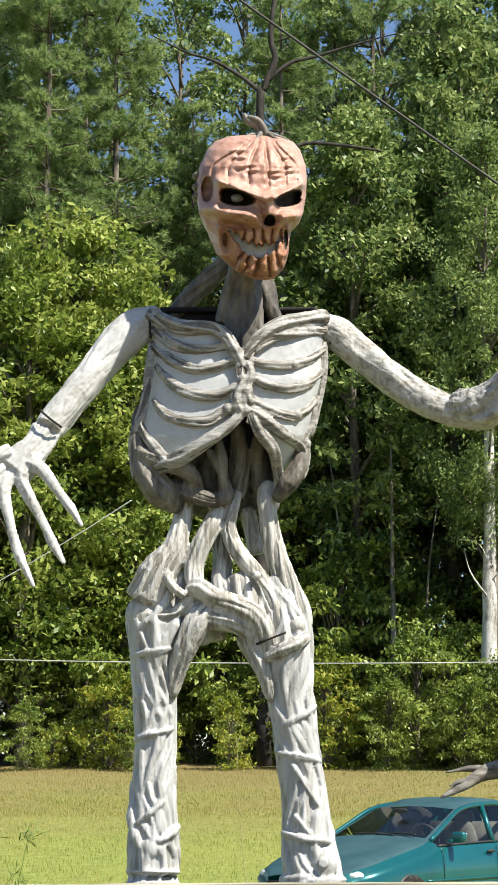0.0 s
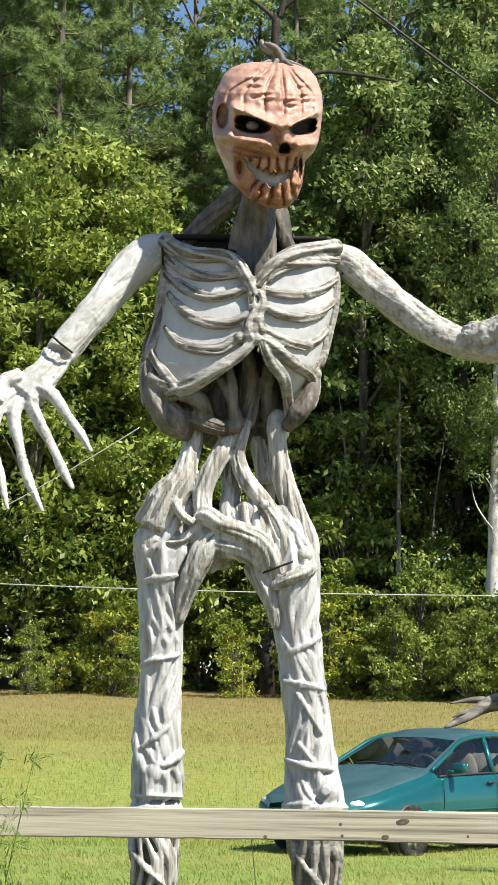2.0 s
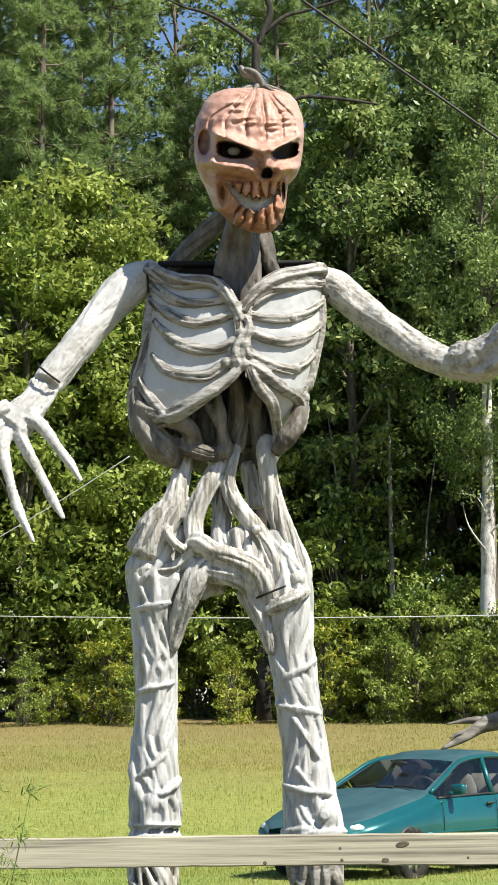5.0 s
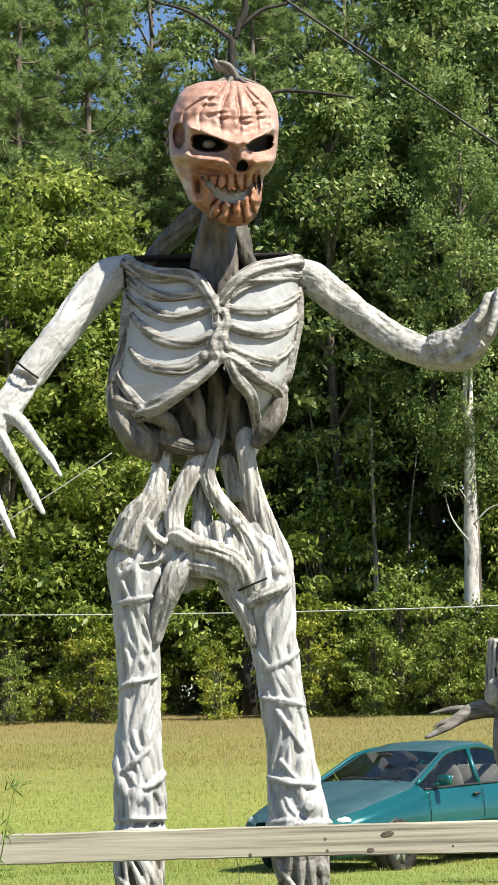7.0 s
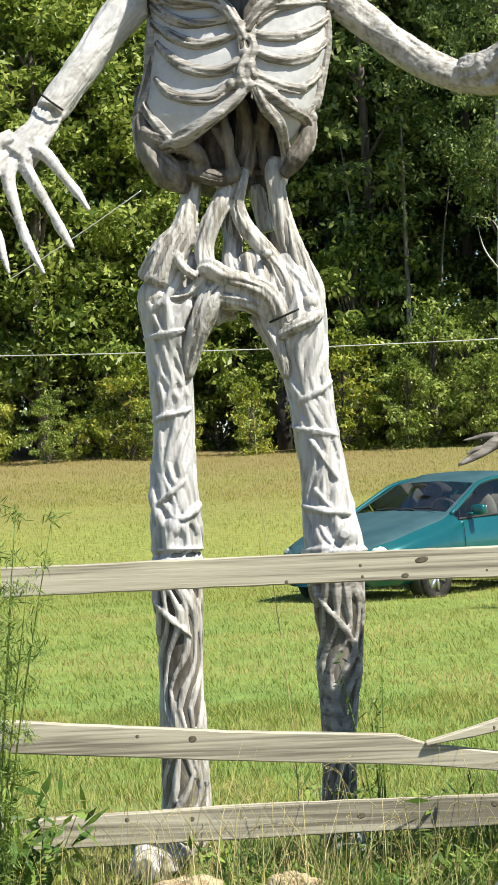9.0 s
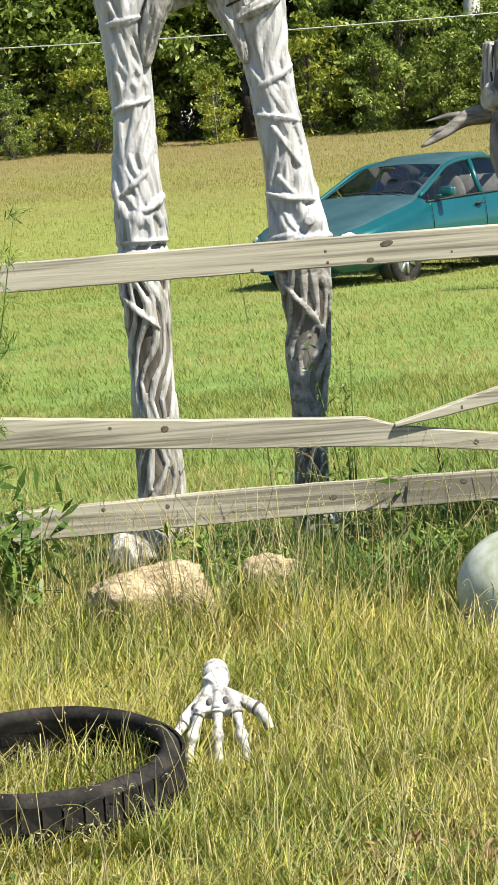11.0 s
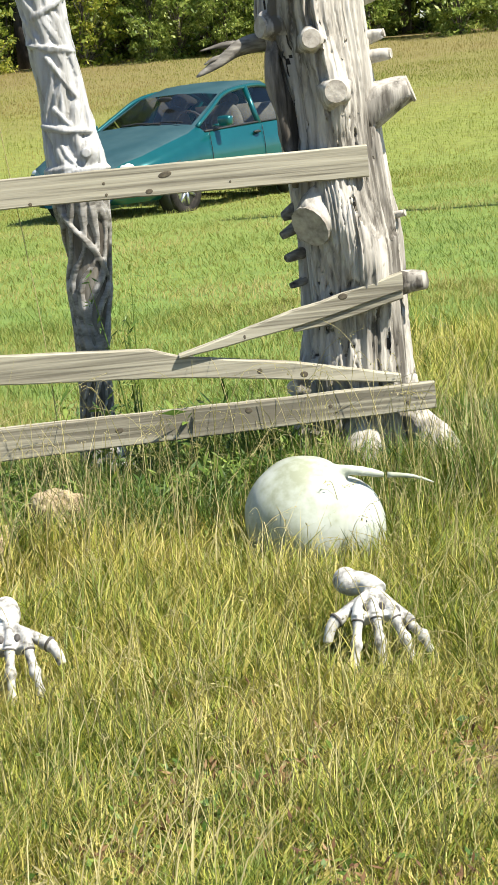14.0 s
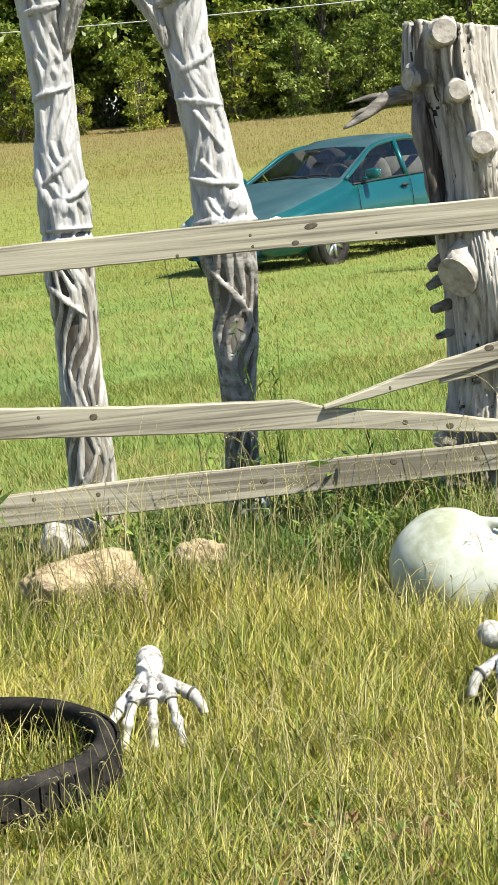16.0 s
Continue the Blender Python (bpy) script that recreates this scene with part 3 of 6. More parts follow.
def statue_hollow():
    """Lower rim, back of the ribcage and the strands that hang inside."""
    s = Shape()
    s.bundle([cp(-0.324, 2.694, -0.020), cp(-0.332, 2.575, -0.060), cp(-0.309, 2.472, -0.090), cp(-0.254, 2.398, -0.090), cp(-0.197, 2.339, -0.060)], [0.029, 0.033, 0.043, 0.050, 0.018], 10, 1, 0, 0.35, len(s.v), 0.9, 0.3, 0.94)
    s.bundle([cp(-0.341, 2.546, -0.100), cp(-0.254, 2.509, -0.130), cp(-0.168, 2.472, -0.110), cp(-0.125, 2.398, -0.050)], [0.022, 0.029, 0.029, 0.022], 8, 1, 0, 0.35, len(s.v), 0.9, 0.3, 0.94)
    s.bundle([cp(0.233, 2.620, -0.030), cp(0.224, 2.516, -0.060), cp(0.181, 2.435, -0.080), cp(0.135, 2.376, -0.060)], [0.025, 0.029, 0.033, 0.018], 9, 1, 0, 0.35, len(s.v), 0.9, 0.3, 0.94)
    s.bundle([cp(-0.218, 2.420, -0.060), cp(-0.146, 2.391, -0.080), cp(-0.081, 2.376, -0.080), cp(-0.024, 2.383, -0.060)], [0.029, 0.026, 0.025, 0.022], 8, 1, 0, 0.35, len(s.v), 0.9, 0.3, 0.94)
    s.bundle([cp(-0.16, 2.38, 0.02), cp(-0.1, 2.36, 0.1), cp(0.02, 2.36, 0.12), cp(0.12, 2.38, 0.04)], 0.05, 8, 1, 0, 0.4, len(s.v), 0.97, 0.25, 0.95)
    for x in (-0.2, -0.1, 0.0, 0.1):
        s.bundle([cp(x, 2.40, 0.06), cp(x * 0.9, 2.55, 0.11), cp(x * 0.9, 2.75, 0.13)], [0.05, 0.05, 0.03], 8, 1, 0, 0.4, len(s.v), 0.97, 0.25, 0.95)
    # strands that hang inside the hollow
    s.bundle([cp(-0.065, 2.59, -0.1), cp(-0.05, 2.52, -0.1), cp(-0.045, 2.45, -0.08), cp(-0.03, 2.38, -0.06)], [0.012, 0.019, 0.02, 0.026], 8, 1, 0, 0.4, len(s.v), 0.97, 0.25, 0.95)
    s.tube([cp(-0.1, 2.55, -0.09), cp(-0.075, 2.51, -0.1), cp(-0.06, 2.47, -0.1)], [0.012, 0.016, 0.012], 8)
    s.bundle([cp(0.0, 2.64, -0.08), cp(0.01, 2.5, -0.02), cp(0.0, 2.38, 0.0)], [0.02, 0.035, 0.03], 8, 1, 0, 0.4, len(s.v), 0.97, 0.25, 0.95)
    s.bundle([cp(0.075, 2.6, -0.05), cp(0.08, 2.5, 0.02), cp(0.09, 2.4, 0.0)], [0.02, 0.03, 0.03], 8, 1, 0, 0.4, len(s.v), 0.97, 0.25, 0.95)
    return s


def statue_neck():
    s = Shape()
    # neck and the two braces behind it
    s.bundle([cp(0.03, 3.24, -0.06), cp(0.02, 3.12, -0.03), cp(0.01, 3.02, -0.01), cp(0.02, 2.90, 0.0), cp(0.02, 2.7, 0.06)], [0.048, 0.052, 0.062, 0.074, 0.05], 8, 1, 0, 0.4, len(s.v), 0.97, 0.25, 0.95)
    s.tube([cp(0.0, 3.22, -0.05), cp(-0.035, 3.1, -0.06), cp(-0.06, 3.0, -0.05)], [0.02, 0.02, 0.018], 8)
    s.tube([cp(0.05, 3.18, -0.055), cp(0.055, 3.06, -0.07), cp(0.045, 2.96, -0.07)], [0.018, 0.02, 0.016], 8)
    s.bundle([cp(0.0, 3.24, 0.07), cp(-0.09, 3.16, 0.1), cp(-0.18, 3.07, 0.12), cp(-0.25, 2.98, 0.1)], [0.03, 0.034, 0.03, 0.03], 8, 1, 0, 0.4, len(s.v), 0.97, 0.25, 0.95)
    s.bundle([cp(0.08, 3.16, 0.03), cp(0.11, 3.08, 0.04), cp(0.15, 2.99, 0.04)], [0.022, 0.024, 0.022], 8, 1, 0, 0.4, len(s.v), 0.97, 0.25, 0.95)
    s.tube([cp(0.10, 3.2, 0.06), cp(0.125, 3.1, 0.07), cp(0.13, 3.0, 0.08)], [0.02, 0.022, 0.02], 8)
    for k in range(7):
        a = -math.pi * (0.1 + 0.13 * k)
        s.tube([cp(0.03 + 0.05 * math.cos(a), 3.2, 0.02 + 0.06 * math.sin(a)), cp(0.02 + 0.068 * math.cos(a), 3.08, 0.07 * math.sin(a)), cp(0.015 + 0.078 * math.cos(a + 0.2), 2.93, 0.08 * math.sin(a))], [0.008, 0.011, 0.008], 6)
    return s


def statue_limbs():
    s = Shape()
    # shoulders
    s.ball(cp(-0.295, 2.995), (0.05, 0.07, 0.066))
    s.ball(cp(0.315, 2.978), (0.035, 0.06, 0.056))
    # one arm, hanging outward with an open claw
    s.tube([cp(-0.29, 2.995), cp(-0.345, 2.982, -0.01), cp(-0.40, 2.936, -0.03), cp(-0.46, 2.862, -0.05), cp(-0.515, 2.796, -0.08), cp(-0.611, 2.67, -0.13), cp(-0.65, 2.622, -0.16)], [0.058, 0.066, 0.067, 0.061, 0.058, 0.055, 0.05], 26, wob=0.16)
    s.bundle([cp(-0.31, 2.99), cp(-0.40, 2.936, -0.03), cp(-0.515, 2.796, -0.08), cp(-0.611, 2.67, -0.13), cp(-0.65, 2.622, -0.16)], [0.05, 0.064, 0.055, 0.053, 0.048], 7, 0, 0, 0.2, 3, 0.35, 0.5)
    s.tube([cp(-0.655, 2.62, -0.16), cp(-0.70, 2.55, -0.18), cp(-0.765, 2.475, -0.2)], [0.052, 0.05, 0.07], 12, wob=0.4, flat=0.6)
    for pts in (
        ((-0.80, 2.49), (-0.852, 2.45), (-0.868, 2.32), (-0.84, 2.2), (-0.81, 2.08)),
        ((-0.77, 2.47), (-0.80, 2.41), (-0.776, 2.29), (-0.74, 2.18), (-0.69, 2.075)),
        ((-0.75, 2.47), (-0.735, 2.43), (-0.67, 2.31), (-0.63, 2.23), (-0.588, 2.155)),
        ((-0.72, 2.50), (-0.675, 2.485), (-0.615, 2.41), (-0.57, 2.35), (-0.53, 2.285)),
    ):
        s.tube([cp(x, z, -0.2 - 0.03 * i) for i, (x, z) in enumerate(pts)], [0.026, 0.026, 0.017, 0.018, 0.007], 9, wob=0.3)
        for i in (1, 3):
            s.ball(cp(*pts[i], -0.2 - 0.03 * i), 0.024 if i == 1 else 0.018, nu=10, nv=7)
    s.tube([cp(-0.78, 2.54, -0.2), cp(-0.84, 2.52, -0.22), cp(-0.855, 2.45, -0.25)], [0.035, 0.028, 0.02], 8)
    # the other arm, raised with the claw bent down
    s.tube([cp(0.31, 2.975), cp(0.345, 2.962, -0.01), cp(0.435, 2.885, -0.03), cp(0.56, 2.785, -0.07), cp(0.66, 2.722, -0.11), cp(0.74, 2.688, -0.14), cp(0.785, 2.68, -0.15)], [0.05, 0.056, 0.055, 0.056, 0.055, 0.052, 0.05], 26, wob=0.25)
    s.bundle([cp(0.32, 2.972), cp(0.435, 2.885, -0.03), cp(0.56, 2.785, -0.07), cp(0.74, 2.688, -0.14), cp(0.785, 2.68, -0.15)], [0.048, 0.053, 0.054, 0.05, 0.047], 12, 0, 0, 0.1, 3, 0.45, 0.25)
    s.bundle([cp(0.755, 2.70, -0.14), cp(0.85, 2.70, -0.2), cp(0.93, 2.765, -0.26), cp(0.985, 2.835, -0.3), cp(1.06, 2.895, -0.32)], [0.055, 0.07, 0.052, 0.045, 0.026], 10, 2, 0, 0.3, 5)
    s.tube([cp(0.77, 2.74, -0.2), cp(0.87, 2.775, -0.25), cp(0.94, 2.84, -0.3)], [0.014, 0.018, 0.014], 8)
    s.tube([cp(0.775, 2.67, -0.2), cp(0.86, 2.66, -0.26), cp(0.94, 2.72, -0.31)], [0.014, 0.016, 0.012], 8)
    s.tube([cp(0.955, 2.84, -0.3), cp(0.965, 2.885, -0.33), cp(0.935, 2.82, -0.36), cp(0.913, 2.788, -0.37)], [0.02, 0.018, 0.015, 0.01], 9)
    s.tube([cp(1.0, 2.86, -0.31), cp(1.005, 2.905, -0.35), cp(0.985, 2.82, -0.38), cp(0.955, 2.742, -0.39)], [0.02, 0.019, 0.016, 0.012], 9)
    s.tube([cp(1.05, 2.89, -0.31), cp(1.12, 2.91, -0.33), cp(1.13, 2.86, -0.35), cp(1.115, 2.78, -0.36), cp(1.088, 2.70, -0.37)], [0.024, 0.019, 0.017, 0.016, 0.012], 9)
    s.tube([cp(1.08, 2.89, -0.29), cp(1.16, 2.885, -0.31), cp(1.195, 2.83, -0.33), cp(1.20, 2.74, -0.34), cp(1.185, 2.63, -0.35)], [0.022, 0.019, 0.017, 0.015, 0.012], 9)
    s.tube([cp(0.94, 2.81, -0.28), cp(0.975, 2.875, -0.31), cp(1.04, 2.905, -0.32), cp(1.10, 2.90, -0.31)], [0.03, 0.022, 0.022, 0.02], 9)
    return s


def statue_hips():
    s = Shape()
    # waist strands that fan out into the hips
    s.bundle([sp(-0.179, 2.442, 0.000), sp(-0.179, 2.369, -0.020), sp(-0.192, 2.288, -0.040), sp(-0.218, 2.200, -0.050), sp(-0.276, 2.121, -0.050), sp(-0.312, 2.034, -0.030)], [0.026, 0.033, 0.033, 0.043, 0.061, 0.069], 10, 1, 0, 0.35, len(s.v), 0.9, 0.3, 0.94)
    s.bundle([sp(-0.052, 2.369, -0.020), sp(-0.074, 2.310, -0.050), sp(-0.116, 2.237, -0.060), sp(-0.145, 2.157, -0.060), sp(-0.136, 2.084, -0.080), sp(-0.093, 2.041, -0.090)], [0.022, 0.032, 0.033, 0.032, 0.030, 0.025], 9, 1, 0, 0.35, len(s.v), 0.9, 0.3, 0.94)
    s.bundle([sp(-0.132, 2.386, -0.02), sp(-0.084, 2.377, -0.035), sp(-0.045, 2.347, -0.035), sp(-0.035, 2.295, -0.03)], [0.019, 0.025, 0.027, 0.022], 7, 1, 0, 0.35, len(s.v), 0.9, 0.3, 0.94)
    s.bundle([sp(0.002, 2.413, -0.020), sp(-0.012, 2.354, -0.050), sp(-0.026, 2.288, -0.045), sp(-0.006, 2.219, -0.045), sp(0.046, 2.152, -0.045), sp(0.098, 2.070, -0.045), sp(0.141, 1.983, -0.050), sp(0.167, 1.883, -0.040)], [0.018, 0.021, 0.025, 0.027, 0.030, 0.034, 0.035, 0.030], 10, 1, 0, 0.35, len(s.v), 0.9, 0.3, 0.94)
    s.bundle([sp(-0.057, 2.273, 0.030), sp(-0.044, 2.164, 0.010), sp(-0.050, 2.070, -0.010), sp(-0.002, 2.016, -0.030)], [0.026, 0.032, 0.036, 0.050], 9, 1, 0, 0.35, len(s.v), 0.9, 0.3, 0.94)
    s.bundle([sp(0.106, 2.442, 0.000), sp(0.106, 2.376, -0.020), sp(0.115, 2.288, -0.020), sp(0.138, 2.186, -0.020), sp(0.181, 2.077, -0.020), sp(0.216, 1.983, -0.020), sp(0.214, 1.890, -0.020)], [0.026, 0.033, 0.032, 0.035, 0.039, 0.040, 0.035], 10, 1, 0, 0.35, len(s.v), 0.9, 0.3, 0.94)
    s.bundle([sp(0.037, 2.354, 0.050), sp(0.056, 2.266, 0.050), sp(0.070, 2.193, 0.050)], [0.025, 0.025, 0.029], 7, 1, 0, 0.35, len(s.v), 0.9, 0.3, 0.94)
    s.bundle([sp(0.005, 2.121, -0.020), sp(0.034, 2.048, -0.030), sp(0.056, 1.976, -0.030), sp(0.092, 1.904, -0.030)], [0.043, 0.058, 0.061, 0.043], 10, 1, 0, 0.35, len(s.v), 0.9, 0.3, 0.94)
    # pelvis: an upper ridge, a lower one, and the arch between the thighs
    s.bundle([sp(-0.165, 2.070, -0.080), sp(-0.125, 2.080, -0.100), sp(-0.076, 2.045, -0.110), sp(-0.006, 2.022, -0.110), sp(0.057, 1.990, -0.100), sp(0.100, 1.921, -0.080), sp(0.123, 1.832, -0.060)], [0.022, 0.029, 0.030, 0.029, 0.032, 0.032, 0.022], 8, 1, 0, 0.35, len(s.v), 0.9, 0.3, 0.94)
    s.bundle([sp(-0.139, 1.990, -0.060), sp(-0.074, 1.979, -0.080), sp(0.002, 1.956, -0.080), sp(0.051, 1.918, -0.060), sp(0.080, 1.854, -0.050)], [0.040, 0.040, 0.036, 0.033, 0.025], 9, 1, 0, 0.35, len(s.v), 0.9, 0.3, 0.94)
    s.bundle([sp(-0.093, 2.005, -0.080), sp(-0.136, 1.954, -0.080), sp(-0.175, 1.875, -0.070), sp(-0.204, 1.790, -0.050), sp(-0.221, 1.704, -0.040)], [0.036, 0.042, 0.040, 0.032, 0.016], 9, 1, 0, 0.35, len(s.v), 0.9, 0.3, 0.94)
    s.bundle([sp(-0.045, 1.918, 0.020), sp(-0.096, 1.918, 0.000), sp(-0.125, 1.890, -0.030)], [0.025, 0.026, 0.017], 7, 1, 0, 0.35, len(s.v), 0.9, 0.3, 0.94)
    s.bundle([sp(0.027, 1.918, -0.040), sp(0.070, 1.847, -0.050), sp(0.103, 1.775, -0.050), sp(0.121, 1.690, -0.040)], [0.033, 0.033, 0.029, 0.014], 8, 1, 0, 0.35, len(s.v), 0.9, 0.3, 0.94)
    s.bundle([sp(-0.344, 2.002, -0.040), sp(-0.286, 1.979, -0.07), sp(-0.218, 1.987, -0.075), sp(-0.171, 2.026, -0.075), sp(-0.142, 2.060, -0.07)], [0.016, 0.025, 0.023, 0.020, 0.017], 7, 1, 0, 0.35, len(s.v), 0.9, 0.3, 0.94)
    s.bundle([sp(0.100, 1.832, -0.080), sp(0.157, 1.868, -0.100), sp(0.210, 1.890, -0.090), sp(0.245, 1.911, -0.050)], [0.014, 0.022, 0.023, 0.016], 7, 1, 0, 0.35, len(s.v), 0.9, 0.3, 0.94)
    s.bundle([sp(-0.240, 2.121, -0.100), sp(-0.218, 2.080, -0.110), sp(-0.175, 2.048, -0.110)], [0.014, 0.017, 0.014], 6, 1, 0, 0.35, len(s.v), 0.9, 0.3, 0.94)
    for x, z, d, r in ((-0.276, 2.070, -0.03, 0.072), (-0.312, 1.983, -0.02, 0.070), (0.207, 1.950, -0.06, 0.030), (-0.122, 2.057, -0.10, 0.024), (-0.231, 2.118, -0.10, 0.018), (0.070, 2.121, -0.10, 0.016)):
        s.ball(sp(x, z, d), r)
    return s


def wrap(s, axis, z0, z1, a0, a1, r=0.013):
    zs, xs, rs = [a[1] for a in axis][::-1], [a[0] for a in axis][::-1], [a[2] for a in axis][::-1]
    pts = []
    for i in range(7):
        k = i / 6
        z, a = z0 + (z1 - z0) * k, math.radians(a0 + (a1 - a0) * k)
        R = lerp(z, zs, rs) * 1.06
        pts.append(sp(lerp(z, zs, xs) + R * math.cos(a), z, R * math.sin(a)))
    s.tube(pts, [r * 0.5, r * 0.9, r * 0.75, r, r * 0.8, r * 0.9, r * 0.4], 8, wob=0.7)


LEG_A = [(-0.20, 2.14, 0.045), (-0.245, 2.05, 0.085), (-0.266, 1.95, 0.105), (-0.27, 1.86, 0.09), (-0.279, 1.77, 0.076), (-0.274, 1.58, 0.066), (-0.277, 1.37, 0.072), (-0.28, 1.2, 0.085), (-0.278, 1.11, 0.084), (-0.284, 0.955, 0.083), (-0.28, 0.81, 0.073), (-0.282, 0.65, 0.072), (-0.282, 0.36, 0.079), (-0.282, 0.22, 0.078), (-0.30, 0.12, 0.08)]
LEG_B = [(0.13, 2.12, 0.04), (0.155, 2.03, 0.07), (0.165, 1.94, 0.088), (0.172, 1.85, 0.088), (0.185, 1.73, 0.076), (0.207, 1.54, 0.072), (0.231, 1.35, 0.074), (0.252, 1.15, 0.092), (0.256, 1.09, 0.096), (0.261, 0.955, 0.091), (0.268, 0.80, 0.074), (0.258, 0.69, 0.074), (0.245, 0.46, 0.054), (0.24, 0.25, 0.058), (0.24, 0.08, 0.075)]


def statue_legs():
    s, rng = Shape(), random.Random(4)
    for axis in (LEG_A, LEG_B):
        up, low = [q for q in axis if q[1] > 1.08], [q for q in axis if q[1] < 1.12]
        s.bundle([sp(x, z) for x, z, r in up], [r * 1.01 for *_, r in up], 11, 0, 0, 0.03, rng.randint(0, 99), 0.66, 0.42, 0.905)
        s.bundle([sp(x, z) for x, z, r in up], [r for *_, r in up], 7, 0, 0, -0.12, rng.randint(0, 99), 0.46, 0.6, 0.90)
        s.bundle([sp(x, z) for x, z, r in low], [r for *_, r in low], 13, 1, 0, 0.1, rng.randint(0, 99), 0.74, 0.45, 0.93)
    # rings and clasps round the shins
    wrap(s, LEG_A, 1.56, 1.60, -175, -30, 0.012)
    wrap(s, LEG_A, 1.84, 1.87, -170, -60, 0.012)
    wrap(s, LEG_A, 1.42, 1.2, -190, -120, 0.018)
    wrap(s, LEG_A, 1.22, 1.28, -80, -10, 0.014)
    wrap(s, LEG_A, 1.27, 1.36, -140, -60, 0.012)
    wrap(s, LEG_A, 0.95, 0.82, -160, -60, 0.012)
    wrap(s, LEG_B, 1.60, 1.68, -130, -5, 0.014)
    wrap(s, LEG_B, 1.525, 1.49, -175, -15, 0.013)
    wrap(s, LEG_B, 1.48, 1.33, -110, -50, 0.011)
    wrap(s, LEG_B, 1.25, 1.22, -170, -35, 0.015)
    wrap(s, LEG_B, 1.31, 1.24, -120, -80, 0.011)
    wrap(s, LEG_B, 0.95, 0.72, -140, -30, 0.012)
    for z, axis in ((1.10, LEG_B), (1.085, LEG_B)):
        wrap(s, axis, z, z + 0.004, -190, -95, 0.014)
        wrap(s, axis, z - 0.01, z, -100, 10, 0.016)
    wrap(s, LEG_A, 1.082, 1.082, -185, 5, 0.012)
    wrap(s, LEG_A, 1.122, 1.122, -185, 5, 0.008)
    s.ball(sp(-0.29, 1.2, -0.075), (0.03, 0.02, 0.035))
    s.ball(sp(0.29, 1.15, -0.06), (0.05, 0.04, 0.055))
    s.tube([sp(0.292, 1.15, -0.09), sp(0.292, 1.15, -0.115)], 0.017, 12)
    # the feet
    s.tube([sp(-0.285, 0.2, 0.0), sp(-0.33, 0.13, -0.06), sp(-0.40, 0.07, -0.2), sp(-0.44, 0.03, -0.32)], [0.085, 0.085, 0.075, 0.05], 14, wob=0.4, flat=0.9)
    s.tube([sp(0.24, 0.12, 0.0), sp(0.28, 0.06, -0.1), sp(0.31, 0.03, -0.24)], [0.075, 0.07, 0.05], 14, wob=0.4)
    return s


def bell(q):
    return math.exp(-q * q)


def ramp01(x, a, b):
    k = max(0.0, min(1.0, (x - a) / (b - a)))
    return k * k * (3 - 2 * k)


HEAD_Z = [3.140, 3.146, 3.174, 3.204, 3.234, 3.274, 3.313, 3.343, 3.383, 3.433, 3.503, 3.553, 3.613, 3.643, 3.663, 3.668]
HEAD_L = [0.085, 0.055, -0.004, -0.037, -0.070, -0.086, -0.102, -0.117, -0.131, -0.139, -0.139, -0.129, -0.102, -0.076, -0.023, 0.06]
HEAD_R = [0.10, 0.13, 0.160, 0.173, 0.181, 0.184, 0.190, 0.218, 0.234, 0.242, 0.248, 0.244, 0.224, 0.199, 0.14, 0.08]
HEAD_D = [0.01, 0.05, 0.11, 0.13, 0.145, 0.155, 0.165, 0.18, 0.195, 0.2, 0.2, 0.195, 0.16, 0.125, 0.06, 0.01]


